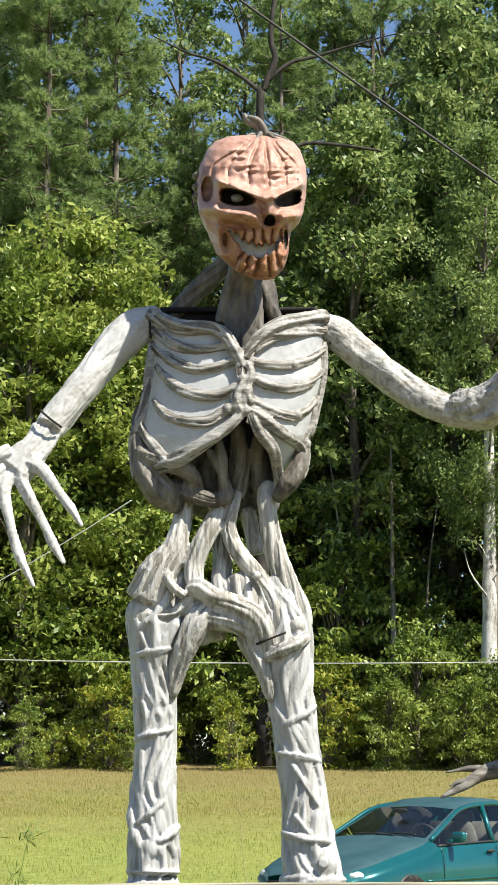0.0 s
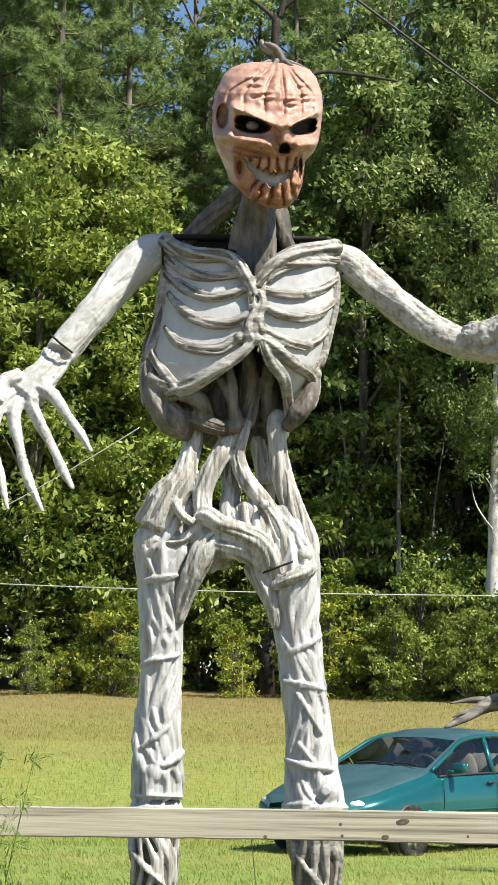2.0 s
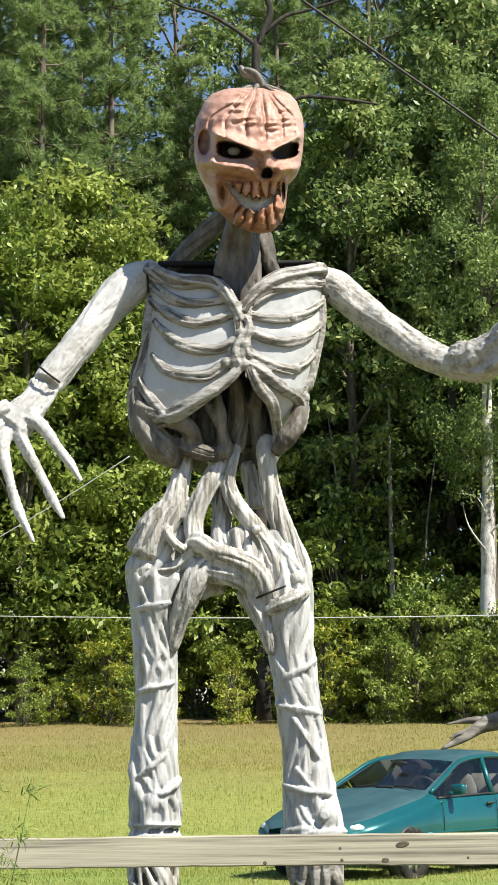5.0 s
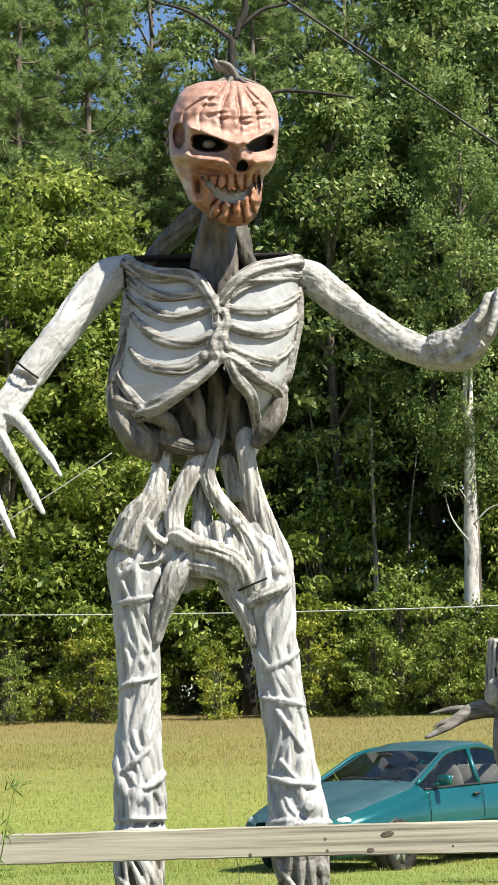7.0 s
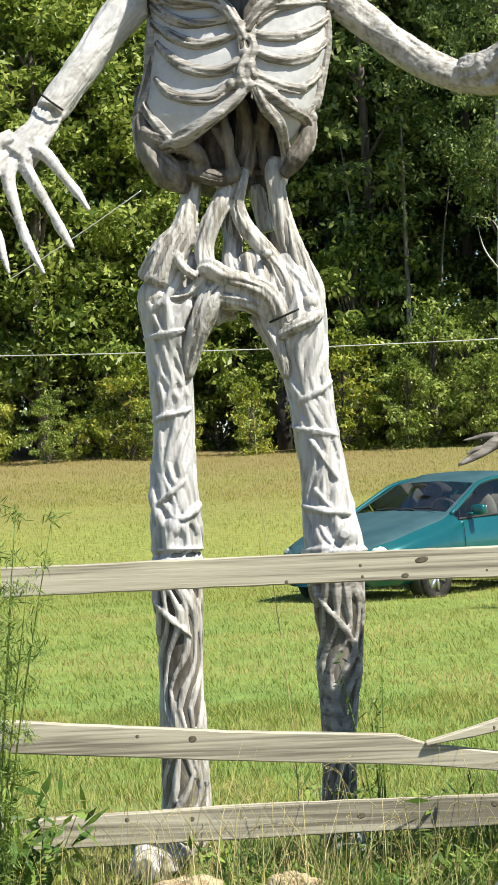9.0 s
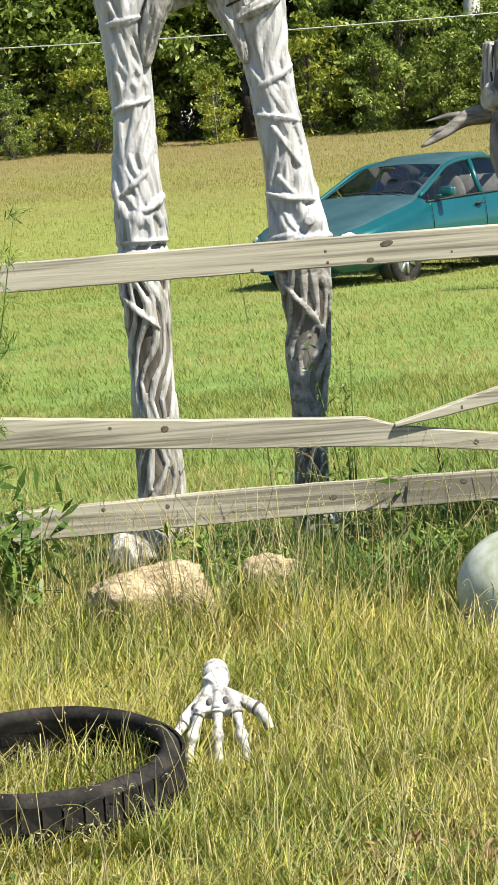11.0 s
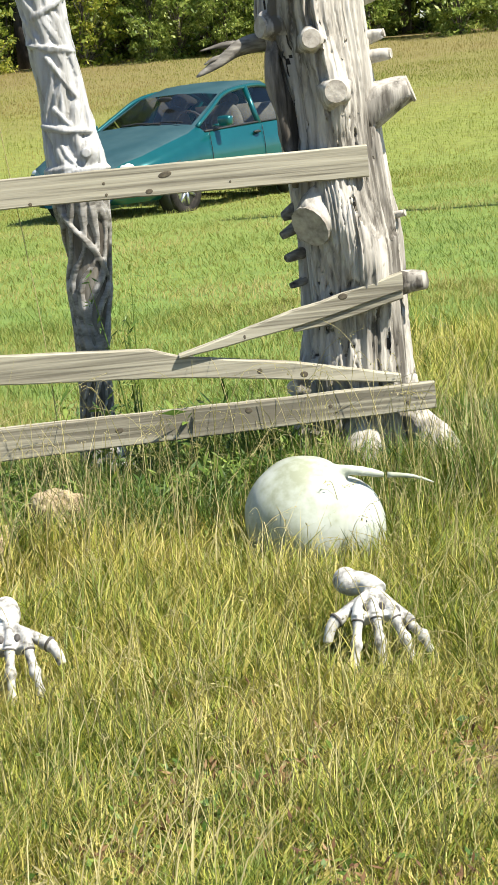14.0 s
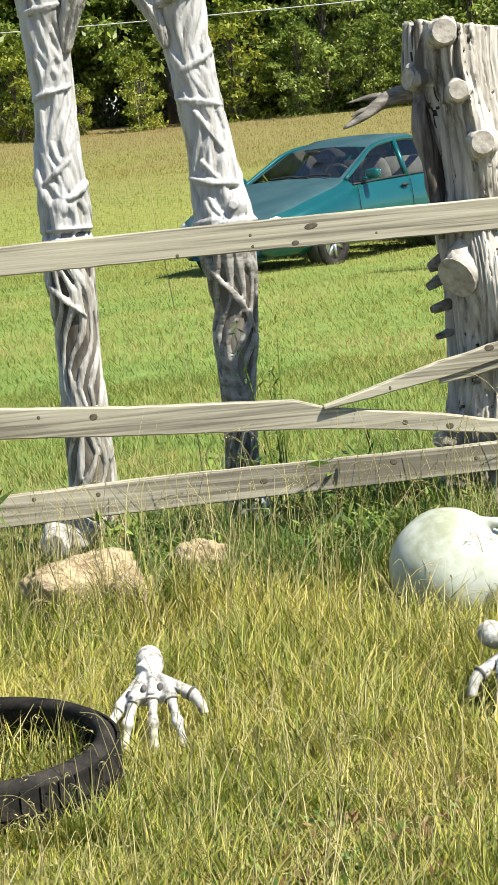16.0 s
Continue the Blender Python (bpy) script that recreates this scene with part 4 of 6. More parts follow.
def face(x, z):
    """How far the face is pushed in (+) or out (-) at a place, and the paint there: 0 skin, 1 dark wash, 2 black, 3 teeth, 4 orange."""
    d, paint = 0.0, 0
    mid = 0.113
    # furrows between the pumpkin's lobes
    if z > 3.44:
        k = ramp01(z, 3.45, 3.50)
        for x0, x1 in ((0.112, 0.10), (0.045, 0.08), (-0.03, 0.06), (0.172, 0.12), (0.212, 0.13), (-0.085, 0.05)):
            xc = x1 + (x0 - x1) * ramp01(3.66 - z, 0.0, 0.12)
            d += 0.011 * k * bell((x - xc) / 0.006)
        for xa, za, w in ((0.005, 3.60, 0.03), (0.012, 3.575, 0.022), (0.048, 3.548, 0.03), (0.05, 3.528, 0.02), (0.015, 3.54, 0.02), (0.13, 3.525, 0.024), (0.14, 3.508, 0.02), (0.175, 3.575, 0.018), (0.18, 3.545, 0.02), (0.19, 3.525, 0.02), (0.215, 3.50, 0.012)):
            q = bell((x - xa) / w) * bell((z - za - 0.06 * (x - xa)) / 0.006)
            d += 0.007 * q - 0.004 * bell((x - xa) / w) * bell((z - za - 0.012 - 0.06 * (x - xa)) / 0.006)
    # brows, nose bridge, cheek bones
    for x0, z0, x1, z1, r, h in ((-0.06, 3.50, 0.09, 3.438, 0.017, 0.042), (0.225, 3.487, 0.135, 3.440, 0.015, 0.040), (0.113, 3.44, 0.115, 3.385, 0.022, 0.042), (-0.12, 3.40, 0.06, 3.372, 0.020, 0.040), (0.225, 3.37, 0.165, 3.372, 0.018, 0.036), (0.06, 3.365, 0.09, 3.33, 0.012, 0.016), (0.165, 3.365, 0.14, 3.33, 0.012, 0.016), (-0.06, 3.495, -0.075, 3.41, 0.014, 0.018), (-0.065, 3.35, -0.045, 3.225, 0.016, 0.024), (0.178, 3.33, 0.172, 3.23, 0.010, 0.02), (0.0, 3.205, 0.05, 3.165, 0.02, 0.014)):
        t = max(0.0, min(1.0, ((x - x0) * (x1 - x0) + (z - z0) * (z1 - z0)) / ((x1 - x0) ** 2 + (z1 - z0) ** 2)))
        q = math.hypot(x - x0 - t * (x1 - x0), z - z0 - t * (z1 - z0))
        d -= h * bell(q / r)
    # eye sockets with a slanting brow line
    for x0, z0, rx, rz, tilt in ((0.004, 3.437, 0.056, 0.027, -0.28), (0.180, 3.433, 0.044, 0.025, 0.38)):
        u, w = (x - x0) / rx, (z - z0 - tilt * (x - x0) * (1 if z > z0 else 0.2)) / rz
        e = abs(u) ** 2.4 + abs(w) ** 2.4
        d += 0.055 * (1 - ramp01(e, 0.75, 1.25))
        if e < 1.05:
            paint = 2
        elif e < 1.35:
            paint = 1
    # nostril, temple and hollow cheeks
    u, w = (x - 0.116) / (0.014 + 0.006 * ramp01(3.375 - z, 0, 0.03)), (z - 3.357) / 0.020
    e = abs(u) ** 3 + abs(w) ** 3
    d += 0.04 * (1 - ramp01(e, 0.7, 1.2))
    if e < 1.0:
        paint = 2
    e = ((x + 0.102) / 0.020) ** 2 + ((z - 3.468) / 0.045) ** 2
    d += 0.022 * (1 - ramp01(e, 0.6, 1.3))
    if e < 1.0:
        paint = 1
    e = ((x + 0.005) / 0.07) ** 2 + ((z - 3.337 + 0.2 * x) / 0.013) ** 2
    d += 0.022 * bell(e)
    e = ((x + 0.040) / 0.016) ** 2 + ((z - 3.285) / 0.045) ** 2
    d += 0.03 * bell(e)
    if e < 0.35:
        paint = 1
    e = ((x - 0.172) / 0.007) ** 2 + ((z - 3.285) / 0.04) ** 2
    d += 0.03 * bell(e)
    if e < 0.9:
        paint = 2
    # grin: a crescent of teeth under ragged gums, over a ragged chin
    if -0.032 < x < 0.165:
        zm = 3.243 + 7.0 * (x - 0.08) ** 2
        t = 0.003 + 0.019 * max(0.0, 1 - ((x - 0.062) / 0.098) ** 2)
        rag = 0.006 * math.sin(x * 262) + 0.004 * math.sin(x * 131 + 1)
        if zm - t + rag * 0.6 < z < zm + t + rag:
            d += 0.026
            paint = 3
        elif zm + t + rag <= z < 3.325:
            k = math.sin(x * 200 + 2.2 + 1.5 * noise.noise(Vector((x * 40, z * 30, 7))))
            d += 0.014 * (0.5 + 0.5 * k) ** 3 - 0.008
            paint = 1 if k > 0.6 else 4
            if z < zm + t + rag + 0.007:
                paint, d = 1, d + 0.01
        elif z <= zm - t + rag * 0.6 and z > 3.15 and x > 0.0:
            k = math.sin((x - 0.105) * (200 - 900 * (3.23 - z)) + 0.6 + 1.6 * noise.noise(Vector((x * 40, z * 40, 3))))
            d += 0.018 * (0.5 + 0.5 * k) ** 2 - 0.016
            paint = 1 if k > 0.7 else 4
    if paint == 0 and z < 3.40 and noise.noise(Vector((x * 26, z * 26, 4))) + 4.5 * (3.37 - z) > 0.22:
        paint = 4
    d += 0.004 * noise.noise(Vector((x * 45, z * 45, 1)))
    return d, paint


def statue_head():
    """The pumpkin skull as rings, its face carved in."""
    nu, zs = 200, np.r_[np.linspace(3.140, 3.66, 170), 3.664, 3.667]
    vs, info = [], []
    for z in zs:
        l, r, dp = lerp(z, HEAD_Z, HEAD_L), lerp(z, HEAD_Z, HEAD_R), lerp(z, HEAD_Z, HEAD_D)
        c, w = (l + r) / 2, (r - l) / 2
        for i in range(nu):
            # more columns to the front
            a = 2 * math.pi * i / nu
            a = a - 0.35 * math.cos(a)
            ca, sa = math.cos(a), math.sin(a)
            k = (abs(ca) ** 2.3 + abs(sa) ** 2.3) ** (-1 / 2.3)
            x, y = c + w * ca * k, dp * sa * k
            d, paint = face(x, z) if sa < 0.1 else (0.0, 0)
            d *= ramp01(-sa, -0.05, 0.3)
            if sa >= 0.1 and z > 3.4:
                y *= 1 - 0.06 * abs(math.sin(4 * a)) ** 6
            vs.append(hp(x, z, y - 0.155 + d * 1.2))
            info.append(paint if sa < 0 else 0)
    fs, mi = [], []
    table = {0: 2, 1: 6, 2: 3, 3: 1, 4: 7}
    for j in range(len(zs) - 1):
        for i in range(nu):
            f = (j * nu + i, j * nu + (i + 1) % nu, (j + 1) * nu + (i + 1) % nu, (j + 1) * nu + i)
            fs.append(f)
            mi.append(table[max(info[q] for q in f[:2]) if info[f[0]] != info[f[2]] else info[f[0]]])
    n = len(zs)
    fs += [tuple(range(nu - 1, -1, -1)), tuple((n - 1) * nu + i for i in range(nu))]
    mi += [2, 2]
    return vs, fs, mi


def build_statue():
    stem = Shape()
    stem.tube([hp(0.027, 3.745, -0.175), hp(0.04, 3.72, -0.175), hp(0.07, 3.705, -0.165), hp(0.085, 3.68, -0.155), hp(0.09, 3.63, -0.155)], [0.007, 0.014, 0.017, 0.02, 0.036], 10, wob=0.3)
    stem.tube([hp(0.04, 3.735, -0.185), hp(0.075, 3.722, -0.185), hp(0.10, 3.685, -0.175), hp(0.11, 3.635, -0.175)], [0.005, 0.010, 0.013, 0.015], 8)
    for a in range(7):
        q = 2 * math.pi * a / 7
        stem.tube([hp(0.09, 3.675, -0.155), hp(0.09 + 0.05 * math.cos(q), 3.664, -0.155 + 0.05 * math.sin(q)), hp(0.09 + 0.10 * math.cos(q), 3.645, -0.155 + 0.09 * math.sin(q))], [0.014, 0.008, 0.003], 6)
    lens, seams = Shape(), Shape()
    lens.ball(hp(0.002, 3.437, -0.318), (0.022, 0.012, 0.015))
    for z in (3.515, 3.475, 3.44):
        stem.ball(hp(-0.137, z, -0.17), (0.018, 0.03, 0.014))
    seams.tube([cp(-0.312, 3.055, -0.005), cp(-0.302, 3.0, -0.070), cp(-0.298, 2.945, -0.05)], 0.0045, 6)
    seams.tube([cp(0.332, 3.02, -0.005), cp(0.338, 2.975, -0.058), cp(0.328, 2.925, -0.04)], 0.0045, 6)
    seams.tube([sp(0.03, 1.868, -0.03), sp(0.09, 1.893, -0.10), sp(0.17, 1.925, -0.115)], 0.004, 6)
    seams.tube([cp(-0.68, 2.69, -0.20), cp(-0.645, 2.66, -0.225), cp(-0.605, 2.63, -0.2)], 0.004, 6)
    # dark lip of the hollow shoulders
    seams.tube([cp(0.01 + 0.27 * math.cos(a), 3.045, 0.115 * math.sin(a)) for a in np.linspace(0.1, math.pi - 0.1, 12)], 0.012, 6)
    hv, hf, hm = statue_head()
    mats = ["bone_paint", "panel_white", "pumpkin", "void", "lens", "bone_dark", "pumpkin_dark", "pumpkin_orange", "bone_mid", "bone_rib", "bone_groove", "bone_arm", "bone_worn"]
    head = mesh_of("head", hv, hf, mats, hm)
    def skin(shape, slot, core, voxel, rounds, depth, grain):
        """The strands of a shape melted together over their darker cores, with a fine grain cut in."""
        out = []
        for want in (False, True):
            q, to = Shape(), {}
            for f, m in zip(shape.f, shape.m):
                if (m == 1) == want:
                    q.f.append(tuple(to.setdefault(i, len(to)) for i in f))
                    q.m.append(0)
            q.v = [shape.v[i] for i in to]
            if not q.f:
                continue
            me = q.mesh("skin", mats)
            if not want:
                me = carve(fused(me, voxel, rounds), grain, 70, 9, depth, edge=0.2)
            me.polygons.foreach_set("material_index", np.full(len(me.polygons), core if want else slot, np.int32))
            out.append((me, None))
        return out

    arm_l, arm_r = Vector((-0.62, -0.2, -0.75)).normalized(), Vector((0.82, -0.25, -0.5)).normalized()

    def along_arm(v):
        return arm_l if v.x < 0 else arm_r

    def down(v):
        return Vector((0, 0, 1))

    def over(v):
        return Vector((0.98, 0, 0.2))

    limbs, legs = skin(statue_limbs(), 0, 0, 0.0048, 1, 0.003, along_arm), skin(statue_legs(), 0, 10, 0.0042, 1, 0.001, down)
    # the shins and the raised arm get darker materials
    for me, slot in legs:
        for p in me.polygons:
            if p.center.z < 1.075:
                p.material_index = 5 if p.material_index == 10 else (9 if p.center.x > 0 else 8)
    for me, slot in limbs:
        for p in me.polygons:
            p.material_index = 12 if p.center.x > 0.345 else 11
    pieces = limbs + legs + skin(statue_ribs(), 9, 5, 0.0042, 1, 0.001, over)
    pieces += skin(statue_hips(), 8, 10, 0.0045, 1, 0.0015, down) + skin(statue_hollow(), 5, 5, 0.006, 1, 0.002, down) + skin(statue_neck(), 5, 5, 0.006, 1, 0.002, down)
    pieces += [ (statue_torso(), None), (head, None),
              (seams.mesh("seam", "void"), 3), (lens.mesh("lens", "lens"), 4), (stem.mesh("stem", "bone_dark"), 5)]
    return thing("skeleton_statue", joined("skeleton_statue", pieces, mats), "giant grey-white skeleton statue with an orange pumpkin skull head", "statue")


build_statue()


# ---- fence and dead trunk ----
def plank_mesh(pts, thick, seed, mats=("plank",)):
    """A weathered board: (x, low z, high z) rows along its length, with slightly uneven edges."""
    rng = random.Random(seed)
    rows = []
    for (x0, a0, b0), (x1, a1, b1) in zip(pts, pts[1:]):
        n = max(1, int(abs(x1 - x0) / 0.06))
        for i in range(n):
            k = i / n
            rows.append((x0 + (x1 - x0) * k, a0 + (a1 - a0) * k + rng.uniform(-1, 1) * 0.0012, b0 + (b1 - b0) * k + rng.uniform(-1, 1) * 0.0012))
    rows.append(pts[-1])
    vs, c = [], 0.004
    for x, a, b in rows:
        c = min(0.004, (b - a) * 0.3)
        y = 0.003 * math.sin(x * 2 + seed)
        vs += [(x, y + c, a), (x, y, a + c), (x, y, b - c), (x, y + c, b), (x, y + thick, b), (x, y + thick, a)]
    fs = [(i * 6 + k, (i + 1) * 6 + k, (i + 1) * 6 + (k + 1) % 6, i * 6 + (k + 1) % 6) for i in range(len(rows) - 1) for k in range(6)]
    fs += [tuple(range(6)), tuple((len(rows) - 1) * 6 + k for k in range(5, -1, -1))]
    return mesh_of("plank", vs, fs, list(mats), smooth=False)


def knot_mesh(r, long):
    s = Shape()
    s.ball((0, 0, 0), (r * long, 0.0014, r), nu=12, nv=6)
    return s.mesh("knot", "knot_wood")


FY = 6.2
BOARD = "weathered grey wooden fence board nailed to the dead trunk"
rails = (
    ("fence_rail", [(-0.80, 1.02, 1.112), (0.1, 1.025, 1.117), (1.136, 1.018, 1.118)], BOARD, 0.0, ((0.50, 1.085, 0.010, 2.2), (0.447, 1.038, 0.008, 1.5), (0.08, 1.033, 0.006, 1), (0.31, 1.075, 0.005, 1), (0.315, 1.04, 0.005, 1), (0.70, 1.045, 0.004, 1))),
    ("fence_rail", [(-1.5, 0.57, 0.665), (-0.82, 0.54, 0.64), (-0.12, 0.487, 0.579), (0.40, 0.455, 0.548), (0.50, 0.448, 0.515), (0.85, 0.405, 0.462), (1.19, 0.36, 0.388)], "weathered grey fence board, cracked and split to a thin end", 0.004, ((-0.40, 0.575, 0.006, 1), (-0.23, 0.56, 0.011, 1.2), (0.74, 0.445, 0.009, 1), (0.88, 0.42, 0.010, 1.3))),
    ("fence_rail", [(-1.5, 0.225, 0.325), (-0.83, 0.240, 0.332), (-0.14, 0.250, 0.354), (0.6, 0.262, 0.356), (1.29, 0.272, 0.358)], "weathered grey low fence board nailed across the trunk's foot", -0.03, ((-0.44, 0.325, 0.007, 1), (-0.24, 0.32, 0.008, 1), (0.69, 0.33, 0.010, 1.2), (0.28, 0.31, 0.009, 1.5), (0.95, 0.315, 0.007, 1), (1.2, 0.30, 0.007, 1))),
    ("broken_board", [(0.49, 0.512, 0.526), (0.64, 0.535, 0.565), (0.86, 0.572, 0.628), (0.95, 0.592, 0.645), (1.215, 0.655, 0.712)], "splintered upper half of a broken fence board, nailed to the trunk", -0.012, ((1.02, 0.655, 0.010, 1.6), (0.7, 0.56, 0.007, 0.6))),
    ("broken_board", [(0.86, 0.556, 0.572), (0.96, 0.566, 0.60), (1.215, 0.628, 0.657)], "thin splinter of a broken fence board against the trunk", -0.006, ()),
)
for k, (nm, pts, lab, dy, knots) in enumerate(rails):
    ob = thing(nm, plank_mesh(pts, 0.034, k + 1), lab, "fence board", "boards of the fence", at=pose(0, FY + dy, 0))
    for x, z, r, long in knots:
        part("knot", knot_mesh(r, long), ob, at=pose(x, 0.003 * math.sin(x * 2 + k + 1), z, 0, 12 * math.sin(k + x * 9), 0))


def build_stump():
    X, Y = 1.07, 6.41
    zs = [-0.05, 0.08, 0.16, 0.3, 0.4, 0.55, 0.82, 1.05, 1.28, 1.42, 1.54, 1.675]
    lo = [0.78, 0.85, 0.885, 0.885, 0.88, 0.915, 0.918, 0.90, 0.89, 0.865, 0.838, 0.848]
    hi = [1.40, 1.33, 1.29, 1.25, 1.24, 1.235, 1.236, 1.21, 1.19, 1.175, 1.165, 1.17]
    k = Y / 6.3
    s, nu, rows = Shape(), 300, np.linspace(-0.05, 1.675, 190)
    vs = []
    for z in rows:
        a0, a1 = lerp(z, zs, lo) * k, lerp(z, zs, hi) * k
        c, r = (a0 + a1) / 2, (a1 - a0) / 2
        zz = 1.4 + (z - 1.4) * k
        for i in range(nu):
            a = 2 * math.pi * i / nu
            q = Vector((math.cos(a) * 3.2, math.sin(a) * 3.2, z * 0.9))
            d = 0.10 * noise.noise(q) + 0.09 * noise.noise(Vector((q.x * 2.6, q.y * 2.6, z * 1.1 + 4))) + 0.05 * noise.noise(Vector((q.x * 7, q.y * 7, z * 1.6))) - 0.55 * max(0, noise.noise(Vector((q.x * 2.2, q.y * 2.2, z * 0.7 + 9)) ) - 0.25)
            d += max(0, 0.2 - z) * 1.2 * max(0, math.sin(3 * a + 0.6))
            px, py = c + r * math.cos(a) * (1 + d), Y + min(r, 0.18) * math.sin(a) * (1 + d)
            for bx, bz, br in ((0.97, 1.60, 0.06), (1.0, 1.43, 0.06), (1.05, 1.27, 0.07), (1.0, 0.92, 0.10), (1.13, 0.75, 0.08)):
                py -= 0.9 * br * max(0, -math.sin(a)) * math.exp(-((px - bx) / br) ** 2 - ((z - bz) / (br * 1.7)) ** 2)
            lip = max(0, (z - 1.56) / 0.115)
            vs.append((px, py, max(zz - lip * (0.05 * (px - 0.86) / 0.33 + 0.012 * noise.noise(Vector((a * 3, 0, 3)))), -0.06)))
    n = len(rows)
    fs = [(j * nu + i, j * nu + (i + 1) % nu, (j + 1) * nu + (i + 1) % nu, (j + 1) * nu + i) for j in range(n - 1) for i in range(nu)]
    top = [Vector(v) for v in vs[-nu:]]
    mid = sum(top, Vector()) / nu
    o = len(vs)
    for i, v in enumerate(top):
        vs.append(tuple(mid + (v - mid) * 0.55 + Vector((0, 0, 0.012 * noise.noise(v * 20)))))
    vs.append(tuple(mid + Vector((0, 0, -0.005))))
    t0 = (n - 1) * nu
    fs += [(t0 + i, t0 + (i + 1) % nu, o + (i + 1) % nu, o + i) for i in range(nu)] + [(o + i, o + (i + 1) % nu, o + nu) for i in range(nu)]
    root = thing("dead_tree", None, "bleached dead tree trunk, sawn off flat, with cut branch stubs", "dead tree", at=pose(0, 0, 0))

    def part_round(v):
        """Grain lines bow outward round each knot."""
        x = v.x
        for bx, bz, br in ((0.965, 1.62, 0.055), (0.99, 1.44, 0.05), (1.05, 1.28, 0.06), (0.97, 0.90, 0.10), (1.13, 0.74, 0.08), (1.18, 1.24, 0.07)):
            x -= (v.x - bx) * 0.5 * math.exp(-((v.x - bx) / (1.9 * br)) ** 2 - ((v.z - bz) / (3.2 * br)) ** 2)
        return Vector((x + 0.012 * noise.noise(Vector((v.x * 4, v.y * 4, v.z * 3))), v.y, v.z))

    def rise(v):
        return Vector((0, 0, 1))

    # faces deep in the grooves take the darker second material
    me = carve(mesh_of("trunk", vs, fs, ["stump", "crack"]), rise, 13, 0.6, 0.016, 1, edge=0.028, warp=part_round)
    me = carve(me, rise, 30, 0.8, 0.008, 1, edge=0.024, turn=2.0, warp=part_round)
    part("trunk", carve(me, rise, 70, 1.6, 0.004, None, turn=5.0, warp=part_round), root)

    def stub(p, q, r0, r1, nm="branch_stub", cap=True):
        s = Shape()
        p, q = Vector(p), Vector(q)
        s.tube([p, p.lerp(q, 0.5), q], [r0, (r0 + r1) / 2, r1], 14, wob=0.35)
        ob = part(nm, s.mesh(nm, "dead_wood" if nm == "dead_branch" else "stump"), root)
        if cap:
            d = (q - p).normalized()
            c = Shape()
            c.tube([q - d * 0.004, q + d * 0.005], [r1 * 1.0, r1 * 0.97], 16)
            part("cut_face", c.mesh("cut_face", "dead_wood" if nm == "dead_branch" else "cut_wood", smooth=False), ob, "pale sawn wood")

    F = Y - 0.15
    stub((0.97, F + 0.08, 1.62), (0.955, F - 0.085, 1.635), 0.075, 0.038)
    stub((1.0, F + 0.08, 1.44), (0.985, F - 0.085, 1.455), 0.07, 0.030)
    stub((1.06, F + 0.08, 1.28), (1.045, F - 0.10, 1.29), 0.085, 0.036)
    stub((1.06, F + 0.08, 0.95), (0.945, F - 0.02, 0.88), 0.11, 0.072)
    stub((1.13, F + 0.10, 0.74), (1.13, F - 0.06, 0.76), 0.085, 0.035, cap=False)
    stub((1.16, Y - 0.04, 1.22), (1.31, Y - 0.08, 1.275), 0.085, 0.045)
    stub((1.15, Y, 1.56), (1.245, Y - 0.04, 1.58), 0.03, 0.016)
    stub((1.15, Y, 1.44), (1.245, Y - 0.04, 1.455), 0.03, 0.014)
    stub((1.16, Y, 1.385), (1.26, Y - 0.05, 1.39), 0.026, 0.017)
    stub((1.2, Y, 0.87), (1.27, Y - 0.04, 0.883), 0.016, 0.011)
    stub((1.2, Y - 0.05, 0.66), (1.305, Y - 0.13, 0.672), 0.05, 0.028, cap=False)
    stub((0.95, Y - 0.06, 1.5), (0.85, Y - 0.1, 1.505), 0.06, 0.035)
    stub((0.95, Y, 0.93), (0.885, Y + 0.02, 0.90), 0.03, 0.014, "dead_branch", False)
    stub((0.95, Y, 0.88), (0.87, Y - 0.03, 0.845), 0.022, 0.011, "dead_branch", False)
    stub((0.96, Y, 0.79), (0.88, Y - 0.04, 0.775), 0.02, 0.012, "dead_branch")
    stub((0.96, Y, 0.70), (0.89, Y - 0.03, 0.685), 0.016, 0.010, "dead_branch")
    stub((0.94, Y - 0.03, 0.33), (0.86, Y - 0.1, 0.365), 0.05, 0.028, "root_spur", False)
    s = Shape()
    s.tube([(0.92, Y, 1.46), (0.80, Y - 0.02, 1.455), (0.72, Y - 0.05, 1.41), (0.64, Y - 0.06, 1.37)], [0.038, 0.026, 0.017, 0.003], 10, wob=0.5)
    s.tube([(0.80, Y - 0.02, 1.46), (0.73, Y - 0.03, 1.46), (0.66, Y - 0.04, 1.448)], [0.013, 0.009, 0.002], 8, wob=0.5)
    s.tube([(0.76, Y - 0.03, 1.425), (0.70, Y - 0.06, 1.42), (0.668, Y - 0.06, 1.405)], [0.010, 0.007, 0.002], 8, wob=0.5)
    part("dead_branch", s.mesh("dead_branch", "dead_wood"), root, "splintered grey broken branch")
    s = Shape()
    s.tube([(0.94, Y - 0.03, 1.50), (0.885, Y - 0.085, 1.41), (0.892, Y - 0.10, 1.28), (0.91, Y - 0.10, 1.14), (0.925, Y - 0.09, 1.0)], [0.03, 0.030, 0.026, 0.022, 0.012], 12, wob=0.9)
    part("bark_ridge", s.mesh("bark_ridge", "dark_wood"), root, "dark lumpy ridge under the broken branch")
